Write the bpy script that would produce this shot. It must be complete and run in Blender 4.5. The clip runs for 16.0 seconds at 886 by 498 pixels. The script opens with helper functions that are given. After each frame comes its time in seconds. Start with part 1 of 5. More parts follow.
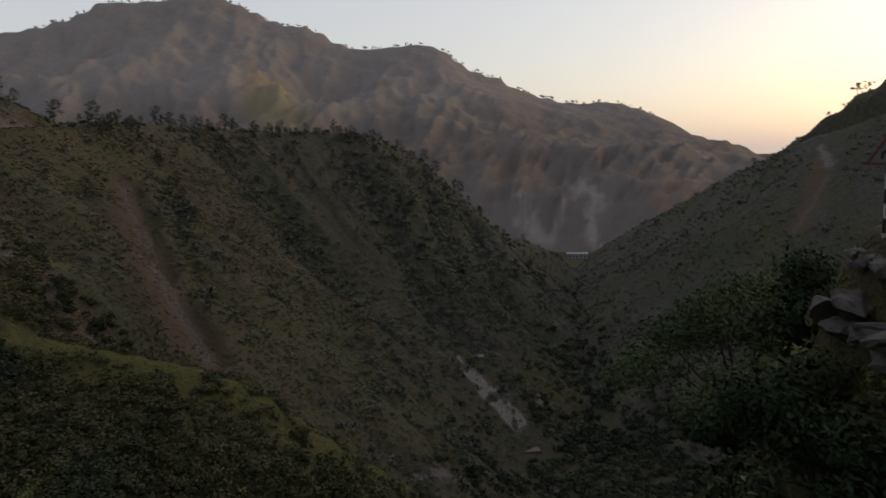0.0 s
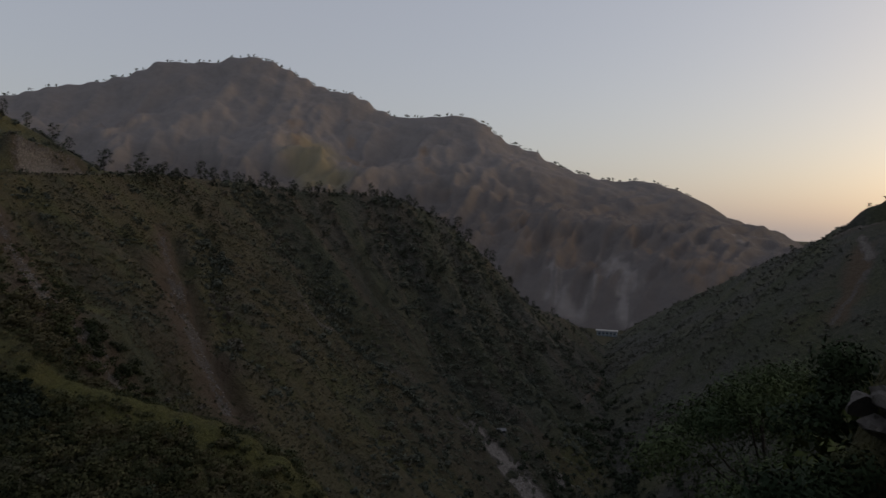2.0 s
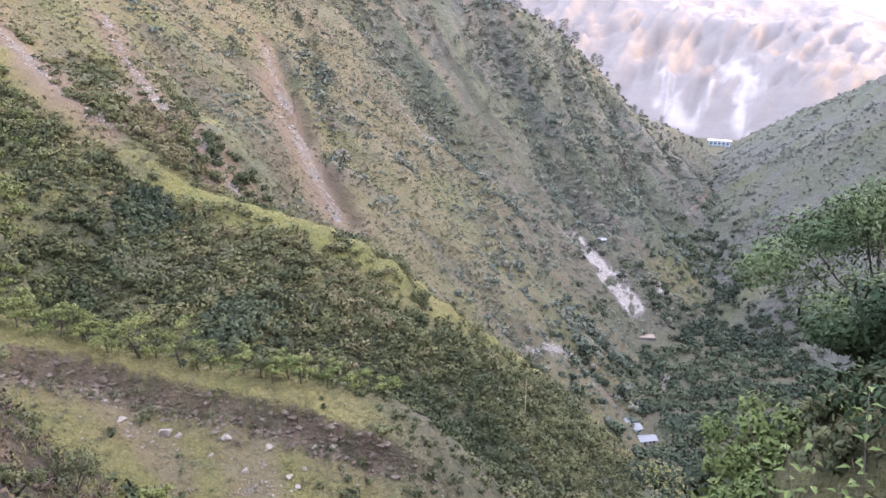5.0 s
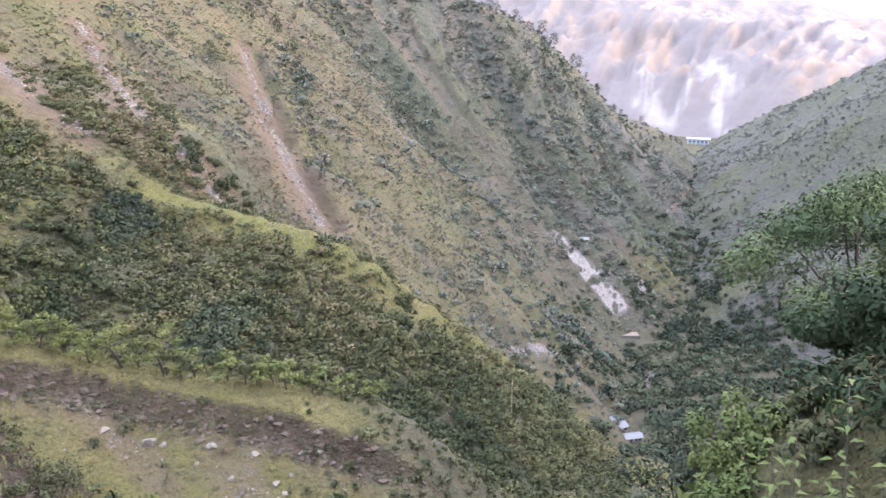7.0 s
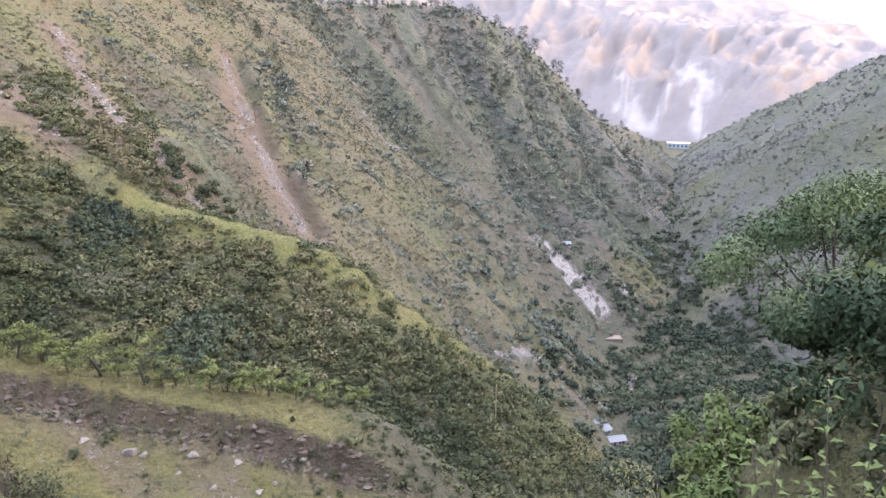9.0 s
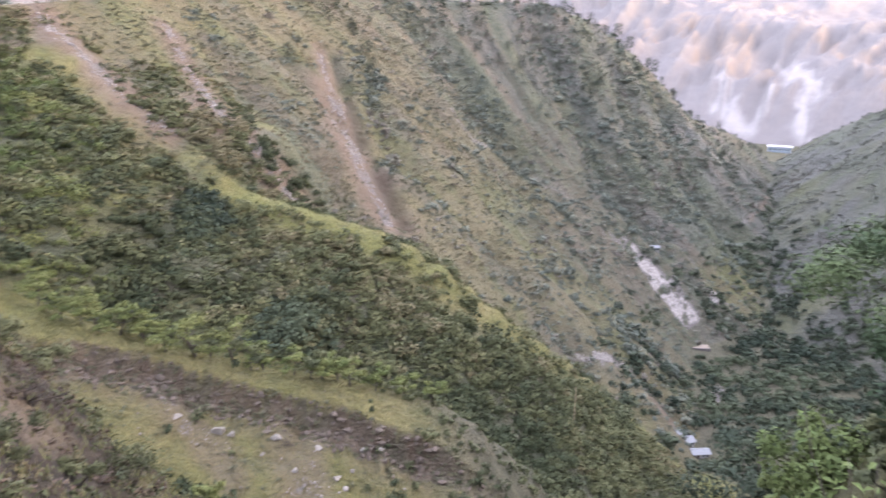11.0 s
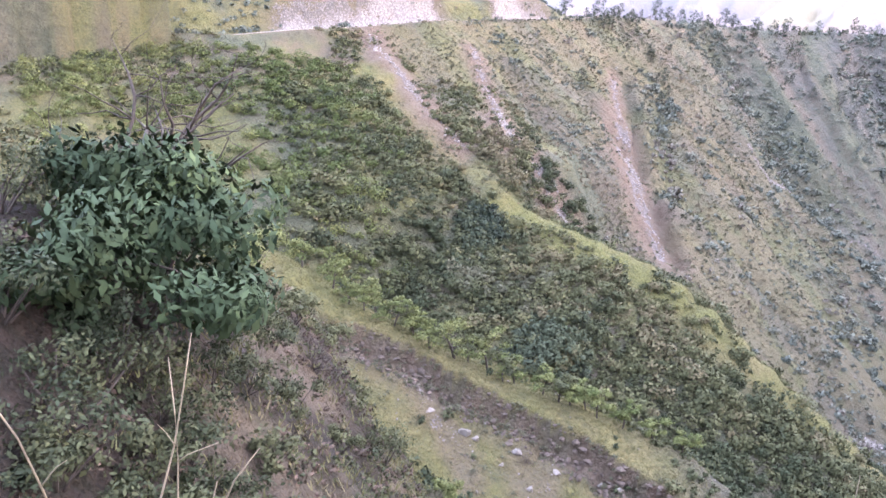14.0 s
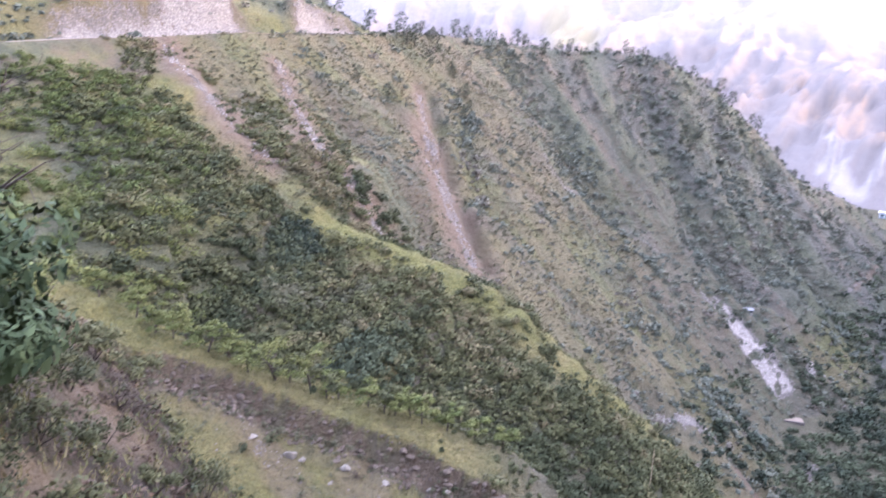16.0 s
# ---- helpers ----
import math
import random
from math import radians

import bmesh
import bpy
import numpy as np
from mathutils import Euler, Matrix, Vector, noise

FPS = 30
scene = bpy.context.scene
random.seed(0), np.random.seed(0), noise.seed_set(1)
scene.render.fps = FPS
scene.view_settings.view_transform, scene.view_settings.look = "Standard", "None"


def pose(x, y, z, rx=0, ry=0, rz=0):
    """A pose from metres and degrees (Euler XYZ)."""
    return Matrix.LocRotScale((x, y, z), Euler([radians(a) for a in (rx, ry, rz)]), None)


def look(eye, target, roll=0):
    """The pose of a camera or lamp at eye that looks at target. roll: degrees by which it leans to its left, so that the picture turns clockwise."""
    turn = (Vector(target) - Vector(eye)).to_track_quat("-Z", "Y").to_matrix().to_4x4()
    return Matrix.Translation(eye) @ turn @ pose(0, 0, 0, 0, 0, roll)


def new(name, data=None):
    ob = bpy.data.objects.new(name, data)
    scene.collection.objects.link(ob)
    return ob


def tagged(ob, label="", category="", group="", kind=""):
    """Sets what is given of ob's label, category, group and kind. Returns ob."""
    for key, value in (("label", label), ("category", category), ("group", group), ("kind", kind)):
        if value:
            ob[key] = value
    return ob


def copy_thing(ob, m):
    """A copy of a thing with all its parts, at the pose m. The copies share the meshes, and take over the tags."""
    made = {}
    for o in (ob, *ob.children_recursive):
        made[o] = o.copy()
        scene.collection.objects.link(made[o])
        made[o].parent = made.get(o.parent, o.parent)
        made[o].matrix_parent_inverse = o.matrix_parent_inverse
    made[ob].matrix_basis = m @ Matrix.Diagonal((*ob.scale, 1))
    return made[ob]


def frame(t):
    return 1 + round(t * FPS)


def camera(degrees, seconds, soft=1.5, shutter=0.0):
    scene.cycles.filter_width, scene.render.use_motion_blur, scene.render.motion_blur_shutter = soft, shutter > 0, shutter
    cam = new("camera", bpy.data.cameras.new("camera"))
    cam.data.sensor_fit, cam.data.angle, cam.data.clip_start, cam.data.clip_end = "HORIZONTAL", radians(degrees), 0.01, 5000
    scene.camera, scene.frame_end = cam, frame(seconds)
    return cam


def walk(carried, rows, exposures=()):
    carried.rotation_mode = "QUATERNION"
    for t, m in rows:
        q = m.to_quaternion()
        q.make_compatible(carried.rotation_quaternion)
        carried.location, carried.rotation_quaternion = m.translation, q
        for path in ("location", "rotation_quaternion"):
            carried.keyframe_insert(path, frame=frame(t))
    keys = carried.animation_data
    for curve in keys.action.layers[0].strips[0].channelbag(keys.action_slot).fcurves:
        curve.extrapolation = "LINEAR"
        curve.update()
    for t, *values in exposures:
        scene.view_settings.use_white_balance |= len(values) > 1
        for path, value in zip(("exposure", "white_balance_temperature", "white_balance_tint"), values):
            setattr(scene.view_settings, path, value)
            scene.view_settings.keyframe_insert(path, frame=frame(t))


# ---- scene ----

cam = camera(64.6, 16.0, soft=1.5, shutter=0.5)
# seconds, tilt, lean, turn: the camera stands at the road's edge and only turns
TURNS = [
    (0.0, 82.40, 1.50, 0.00),
    (0.5, 83.37, 0.95, 2.17),
    (1.0, 83.03, 0.34, -2.64),
    (1.5, 86.13, -0.92, -1.95),
    (2.0, 87.90, -1.83, 2.76),
    (2.5, 82.18, -2.11, 3.60),
    (3.0, 77.69, -1.95, 5.63),
    (3.5, 74.37, -1.08, 9.08),
    (4.0, 72.76, -0.79, 11.08),
    (6.5, 72.24, 0.17, 10.03),
    (7.0, 72.50, 0.14, 9.25),
    (7.5, 72.68, -0.48, 7.32),
    (8.0, 72.58, -0.07, 7.49),
    (10.5, 73.49, -0.43, 9.16),
    (11.0, 72.74, 0.07, 14.95),
    (11.5, 72.50, -0.52, 20.72),
    (12.0, 72.59, -1.88, 25.44),
    (12.5, 73.00, -1.01, 28.11),
    (13.0, 72.12, -1.61, 30.74),
    (13.5, 71.62, -2.35, 35.99),
    (14.0, 74.39, -1.54, 37.92),
    (14.5, 74.63, 0.81, 29.44),
    (15.0, 73.56, -0.17, 26.29),
    (15.5, 73.52, -1.53, 25.52),
    (16.0, 75.99, -2.27, 22.70),
]
EXPOSURES = [(0.0, -0.15, 7000, 15), (1.0, -0.25, 6700, 15), (1.5, -0.4, 6600, 15), (2.0, -0.75, 6600, 15), (2.5, -0.4, 6700, 15), (3.0, 1.65, 6600, 13), (3.5, 3.0, 6400, 19),
             (4.0, 3.5, 6150, 23), (8.0, 3.53, 6150, 23), (10.5, 3.33, 6200, 24), (11.5, 3.55, 6200, 25), (12.5, 3.75, 6050, 27), (13.5, 3.85, 5900, 30), (14.0, 3.8, 5650, 30), (15.5, 3.65, 5600, 30), (16.0, 3.55, 5700, 31)]
walk(cam, [(t, pose(0.0, 0.0, 0.0, rx, ry, rz)) for t, rx, ry, rz in TURNS], EXPOSURES)

# ---- sky and sun ----
SUN_BEARING, SUN_HEIGHT = -66.0, 7.0   # degrees, left of ahead and above level
world = bpy.data.worlds.new("sky")
scene.world = world
world.use_nodes = True
wn = world.node_tree
sky = wn.nodes.new("ShaderNodeTexSky")
sky.sky_type = "NISHITA"
sky.sun_disc = False
sky.sun_elevation = radians(SUN_HEIGHT)
sky.sun_rotation = radians(-SUN_BEARING)
sky.altitude = 900
sky.air_density = 1.0
sky.dust_density = 6.0
sky.ozone_density = 1.0
wn.nodes["Background"].inputs[1].default_value = 0.15
wn.links.new(sky.outputs[0], wn.nodes["Background"].inputs[0])
haze = wn.nodes.new("ShaderNodeBackground")    # the even white of a hazy evening sky
haze.inputs[0].default_value = (0.93, 0.95, 1.04, 1)
haze.inputs[1].default_value = 0.45
both = wn.nodes.new("ShaderNodeAddShader")
wn.links.new(wn.nodes["Background"].outputs[0], both.inputs[0])
wn.links.new(haze.outputs[0], both.inputs[1])
wn.links.new(both.outputs[0], wn.nodes["World Output"].inputs[0])
sun = new("sun", bpy.data.lights.new("sun", "SUN"))
sun.data.energy, sun.data.angle, sun.data.color = 0.55, radians(10.0), (1.0, 0.80, 0.60)
b, h = radians(SUN_BEARING), radians(SUN_HEIGHT)
sun.matrix_world = look((-math.sin(b) * math.cos(h) * 50, math.cos(b) * math.cos(h) * 50, math.sin(h) * 50), (0, 0, 0))
# ---- the shape of the land -------------------------------------------------
def hash2(ix, iy, seed):
    h = (ix.astype(np.int64) * 374761393 + iy.astype(np.int64) * 668265263 + seed * 982451653) & 0x7FFFFFFF
    h = ((h ^ (h >> 13)) * 1274126177) & 0x7FFFFFFF
    h = h ^ (h >> 16)
    return (h & 0xFFFF) / 65535.0


def vnoise(x, y, seed=0):
    """Smooth value noise in 0..1."""
    ix, iy = np.floor(x), np.floor(y)
    fx, fy = x - ix, y - iy
    fx, fy = fx * fx * (3 - 2 * fx), fy * fy * (3 - 2 * fy)
    a, b = hash2(ix, iy, seed), hash2(ix + 1, iy, seed)
    c, d = hash2(ix, iy + 1, seed), hash2(ix + 1, iy + 1, seed)
    return (a * (1 - fx) + b * fx) * (1 - fy) + (c * (1 - fx) + d * fx) * fy


def fbm(x, y, seed=0, octaves=4):
    total, amp, norm = 0.0, 1.0, 0.0
    for o in range(octaves):
        total = total + amp * vnoise(x * 2 ** o, y * 2 ** o, seed + 17 * o)
        norm += amp
        amp *= 0.5
    return total / norm


def smooth(a, b, v):
    u = np.clip((v - a) / (b - a), 0, 1)
    return u * u * (3 - 2 * u)


def polar(rows):
    """Crest points from bearing (degrees, left positive), rise (degrees) and distance (metres)."""
    return [(-r * math.sin(radians(a)), r * math.cos(radians(a)), r * math.tan(radians(e))) for a, e, r in rows]


TERRACE = polar([(56, -14.0, 100), (51.4, -16.3, 95), (46.6, -19.8, 90), (36.9, -24.6, 84), (31.9, -26.4, 82), (24.1, -28.1, 80),
                 (13.7, -30.4, 80), (10.9, -32.6, 81), (5.8, -35.2, 83), (-1, -41.5, 90), (-5, -50, 100)])
SPUR = polar([(43.5, 0.3, 262), (42.6, -0.9, 245), (39.8, -5.2, 225), (36.4, -8.8, 215), (31.8, -11.9, 205), (28.1, -13.2, 200), (19.9, -16.0, 195),
              (14.4, -19.4, 190), (9.5, -23.0, 190), (5.5, -25.2, 192), (1.3, -27.8, 200), (-3.4, -30.7, 212), (-8.7, -34.2, 225)])
LEFT_RIDGE = polar([(54, 0.9, 255), (49.6, 1.4, 265), (44.4, 1.8, 280), (39, 2.4, 300), (34.3, 2.5, 330), (30, 2.7, 370), (25.7, 3.0, 420),
                    (20.5, 2.7, 470), (15.2, 2.2, 510), (6.9, 2.0, 540), (3.1, 0.4, 560), (-0.9, -3.0, 590), (-3.5, -6.1, 630),
                    (-7.6, -7.5, 700), (-10.3, -9.4, 760), (-11.3, -11.2, 800)])
LEFT_HILL = polar([(75, 16, 430), (50, 13, 420), (40, 7.4, 430), (36, 5.1, 430), (31.5, 3.7, 430), (27, 2.7, 425)])
# the first points, out of view, are added to block the sun
RIGHT_RIDGE = polar([(-56, 14.5, 760), (-50, 12.5, 720), (-42, 9.0, 640), (-36.5, 6.6, 600), (-34, 5.5, 590), (-31.7, 4.3, 590), (-29.7, 2.9, 595), (-27.9, 1.5, 600), (-26.5, 0.1, 610),
                     (-25.1, -0.8, 625), (-24.0, -1.2, 640), (-21.0, -2.9, 680), (-18.7, -4.3, 720), (-16.2, -5.65, 770), (-13.6, -7.2, 850), (-12.0, -8.6, 920), (-11.3, -9.9, 950), (-11.2, -11.2, 960)])
# unseen ridge, added to keep the low sun off the valley
SUN_BLOCK_RIDGE = [(700, -250, 230), (680, 0, 210), (660, 250, 200), (640, 430, 190), (660, 620, 195), (800, 780, 215), (1000, 950, 220)]
MOUNTAIN = polar([(70, 8.8, 2300), (45, 8.0, 2350), (35.1, 7.6, 2390), (31.4, 9.0, 2400), (29.9, 9.1, 2400), (26.8, 10.2, 2410), (24.3, 11.7, 2420), (22.2, 11.2, 2430), (20.2, 12.1, 2420), (17.5, 12.4, 2400), (15.0, 11.4, 2360),
                  (12.4, 10.2, 2330), (10.1, 10.1, 2300), (7.6, 8.5, 2280), (5.5, 8.4, 2270), (1.4, 8.8, 2250), (-0.9, 8.0, 2240), (-1.9, 6.5, 2230), (-3.3, 6.6, 2230), (-5.1, 5.5, 2240),
                  (-7.4, 4.5, 2255), (-10.5, 3.7, 2280), (-13.1, 3.9, 2320), (-15.7, 3.1, 2380), (-17.8, 1.8, 2430), (-18.8, 0.8, 2455), (-19.8, -0.4, 2480), (-20.9, -1.6, 2520), (-22.8, -2.8, 2600), (-25.1, -2.8, 2700), (-28, -2.8, 2800)])
RIVER = polar([(30, -62, 90), (5, -45, 155), (-7, -32.2, 245), (-8.1, -28.2, 290), (-9.9, -23.2, 365), (-12.0, -18.1, 480), (-14.0, -14.0, 640),
               (-11.7, -9.2, 1000), (-13, -6.8, 1400), (-20, -4.6, 2100), (-28, -2.2, 3600)])
NEAR_SPUR = [(-14, 1, -2.0), (-20, 9, -4.5), (-27.6, 21.5, -11.2), (-26.4, 27.3, -21.5), (-23.5, 32.4, -29.5), (-20, 37, -36)]
ROAD_NEAR = [(300, 60, -8), (160, -30, -5), (90, -22, -3.5), (45, 8, -2.5), (27, 18.5, -2), (15.4, 16.2, -1.7), (10.9, 12.2, -1.6), (10.8, 7.5, -1.6), (8.4, 1.5, -1.6), (4, -2.2, -1.6), (-3, -3.4, -1.6), (-14, -4.5, -1.6),
             (-35, -12, -1), (-70, -30, 0), (-130, -45, 1), (-200, -20, 2), (-240, 40, 3), (-238, 100, 3.5), (-206, 150, 4.0)]
GULLY_A = [(-150, 328), (-142.6, 315), (-128, 292), (-116, 273), (-105, 260), (-95, 248), (-84, 236)]
GULLY_B = [(-170, 238), (-148, 220), (-132, 205), (-118.5, 196), (-102, 196)]
SLIP = [(-186, 196), (-172, 188), (-150, 181), (-132, 180)]
STREAK_A = [(-99, 381), (-90, 374), (-81.5, 368), (-71, 380)]
STREAK_B = [(-54, 376), (-42, 384), (-31, 388)]
SCREE = [(4, 386), (15, 380.5), (26, 374), (36, 368)]
RAVINES = (([(-142, 446), (-119, 431), (-100, 422), (-79, 394), (-60, 388)], 12, 24), ([(-59, 505), (-40, 483), (-26, 450), (-14, 430), (8, 417)], 15, 26),
           ([(-10, 520), (2, 490), (14, 462), (30, 440)], 8, 15), ([(19, 548), (35, 510), (45, 470), (64, 459)], 14, 20), ([(62, 600), (73, 552), (88, 520)], 12, 18),
           ([(-140, 352), (-122, 322), (-108, 296), (-94, 276)], 5, 14))
FACE_A, FACE_B = [(-203, 178), (-201, 205), (-195, 235)], [(-190, 290), (-182, 330)]
ROAD_LEFT = ROAD_NEAR[-4:-1] + LEFT_RIDGE[:7]
ROAD_RIGHT = polar([(-40, -2.2, 540), (-34.3, -2.1, 550), (-31, -2.0, 562), (-27.8, -1.9, 580)])


def crest(x, y, pts, k, round_off=6.0, k_left=None):
    """Height of a ridge with a given crest and side slopes, and how far along and from the crest each place lies."""
    best = np.full(x.shape, -1e9)
    along, away = np.zeros(x.shape), np.zeros(x.shape)
    s0 = 0.0
    for (ax, ay, az), (bx, by, bz) in zip(pts[:-1], pts[1:]):
        dx, dy = bx - ax, by - ay
        ln = math.hypot(dx, dy)
        u = np.clip(((x - ax) * dx + (y - ay) * dy) / ln ** 2, 0, 1)
        ex, ey = x - ax - u * dx, y - ay - u * dy
        d = np.hypot(ex, ey)
        side = dx * ey - dy * ex
        kk = k if k_left is None else np.where(side > 0, k_left, k)
        h = az + u * (bz - az) - kk * (np.sqrt(d * d + round_off ** 2) - round_off)
        m = h > best
        best = np.where(m, h, best)
        along = np.where(m, s0 + u * ln, along)
        away = np.where(m, d, away)
        s0 += ln
    return best, along, away


def near_line(x, y, pts):
    """Distance to a line in plan, its height there and the side (left positive)."""
    dist, zz, sd = np.full(x.shape, 1e9), np.zeros(x.shape), np.zeros(x.shape)
    for (ax, ay, az), (bx, by, bz) in zip(pts[:-1], pts[1:]):
        dx, dy = bx - ax, by - ay
        u = np.clip(((x - ax) * dx + (y - ay) * dy) / (dx * dx + dy * dy), 0, 1)
        ex, ey = x - ax - u * dx, y - ay - u * dy
        d = np.hypot(ex, ey)
        m = d < dist
        dist, zz, sd = np.where(m, d, dist), np.where(m, az + u * (bz - az), zz), np.where(m, dx * ey - dy * ex, sd)
    return dist, zz, sd


def spur(x, y, pts, k, k_left, round_off, step):
    """As crest(), for a crest that falls steeply along its run: each place takes the crest's height from its nearest stretch."""
    num, zsum, den, s0 = np.zeros(x.shape), np.zeros(x.shape), np.zeros(x.shape), 0.0
    for (ax, ay, az), (bx, by, bz) in zip(pts[:-1], pts[1:]):
        ln = math.hypot(bx - ax, by - ay)
        n = max(1, round(ln / step))
        for i in range(n):
            u = (i + 0.5) / n
            w = (ln / n) / ((x - ax - u * (bx - ax)) ** 2 + (y - ay - u * (by - ay)) ** 2 + (step * 0.6) ** 2) ** 3
            num, zsum, den = num + w * (s0 + u * ln), zsum + w * (az + u * (bz - az)), den + w
        s0 += ln
    d, _, side = near_line(x, y, pts)
    kk = k + (k_left - k) * smooth(-1, 1, side / (np.hypot(x, y) * 2 + 1))
    return zsum / den - kk * (np.sqrt(d * d + round_off ** 2) - round_off), num / den, d


def bank_line(s, x, y):
    """How far from the terrace's crest its broken edge lies, by the run along the crest."""
    return np.interp(s, [0, 20, 27, 38, 46, 57, 66, 80], [4.6, 3.4, 1.3, 1.9, 2.7, 4.4, 6.5, 9.0]) + 1.5 * (fbm(x / 3.4, y / 3.4, 57, 4) - 0.5)


def bank_reach(s):
    return smooth(8, 20, s) * smooth(74, 62, s)


def close_by(form):
    """Work out a strip along a line only near that line."""
    def worked(x, y, line, reach, width, *more):
        out = np.zeros(x.shape)
        px, py = [p[0] for p in line], [p[1] for p in line]
        room = 3 * width + 8
        m = (x > min(px) - room) & (x < max(px) + room) & (y > min(py) - room) & (y < max(py) + room)
        if m.any():
            out[m] = form(x[m], y[m], line, reach, width, *more)
        return out
    return worked


@close_by
def carve(x, y, line, depth, width):
    """A V-shaped ravine along a line in plan."""
    d, _, _ = near_line(x, y, [(a, b, 0) for a, b in line])
    d = d + 7 * (fbm(x / 16, y / 16, 52, 3) - 0.5)
    return depth * np.clip(1 - np.abs(d) / width, 0, 1) ** 1.25


@close_by
def strip(x, y, line, ragged, width, seed):
    d, _, _ = near_line(x, y, [(a, b, 0) for a, b in line])
    edge = width * (1 + ragged * 2 * (fbm(x / (width * 1.3), y / (width * 1.3), 71 + seed, 3) - 0.5))
    return smooth(edge * 1.5, edge * 0.4, d)


def band(x, y, line, width, seed=0, ragged=0.6):
    """1 inside a ragged strip along a line in plan, 0 outside."""
    return strip(x, y, line, ragged, width, seed)


def ravines(x, y):
    """The wooded ravines of the valley's left side, 0..1."""
    best = np.zeros(x.shape)
    for line, depth, width in RAVINES:
        best = np.maximum(best, carve(x, y, line, 1.0, width))
    return best


def limited(form, x, y, m, low=-400.0):
    """A landform worked out only where it can reach."""
    out = [np.full(x.shape, low), np.zeros(x.shape), np.zeros(x.shape)]
    if m.any():
        for o, v in zip(out, form(x[m], y[m])):
            o[m] = v
    return tuple(out)


def terrace_form(x, y):
    h, s, a = spur(x, y, TERRACE, 0.36, 0.75, 4.0, 4)
    d, _, side = near_line(x, y, TERRACE)
    lip = bank_line(s, x, y)
    face = np.where(side < 0, smooth(lip, lip + 0.9, d) * bank_reach(s), 0)
    h = h - face * (2.6 + 1.6 * (fbm(x / 4, y / 4, 58) - 0.5))
    h = h - face * smooth(lip + 6, lip + 0.9, d) * (np.abs(fbm(s / 2.2, d / 9, 55, 3) - 0.5) * 3.4 + 1.9 * (fbm(x / 1.5, y / 1.5, 56, 3) - 0.5))
    h = h + (fbm(x / 9, y / 9, 5) - 0.5) * 2.2 * smooth(3, 12, a)
    return h, s, a


def spur_form(x, y):
    h, s, a = spur(x, y, SPUR, 0.52, 0.8, 5.0, 8)
    h = h + (fbm(s / 16 + a / 90, a / 70, 7) - 0.5) * 12 * smooth(3, 40, a)
    return h, s, a


def left_form(x, y):
    h, s, a = spur(x, y, LEFT_RIDGE, 0.78, 0.6, 5.0, 16)
    w = fbm(x / 60, y / 60, 4)
    g = np.abs(fbm(s / 48 + w * 1.1, a / 200, 11, 3) - 0.5) * 2
    rill = np.abs(fbm(s / 13 + w * 2.0, a / 160, 12, 3) - 0.5) * 2
    h = h - (1 - g) ** 2 * 7 * smooth(4, 70, a) - (1 - rill) ** 2 * (2.2 + 3.0 * smooth(280, 420, s)) * smooth(3, 40, a) + 5 * smooth(4, 70, a) + (fbm(x / 12, y / 12, 9) - 0.5) * 4 * smooth(2, 20, a)
    for line, depth, width in RAVINES:
        h = h - carve(x, y, line, depth, width) * smooth(4, 30, a)
    h = h - carve(x, y, GULLY_A, 5.0, 12) * smooth(4, 30, a) - carve(x, y, [(p + 6, q + 2) for p, q in GULLY_A], 5.0, 5) * smooth(4, 30, a)
    return h, s, a


def right_form(x, y):
    h, s, a = spur(x, y, RIGHT_RIDGE, 0.72, 0.72, 8.0, 25)
    g = fbm(s / 45 + fbm(x / 80, y / 80, 6) * 0.8, a / 200, 13, 4) - 0.5
    h = h + g * 26 * smooth(4, 70, a) + (fbm(x / 14, y / 14, 19) - 0.5) * 4 * smooth(2, 20, a)
    return h, s, a


def near_form(x, y):
    h, s, a = spur(x, y, NEAR_SPUR, 1.25, 1.0, 2.0, 2.5)
    h = h + (fbm(x / 5, y / 5, 23) - 0.5) * 2.0 * smooth(1, 8, a)
    return h, s, a


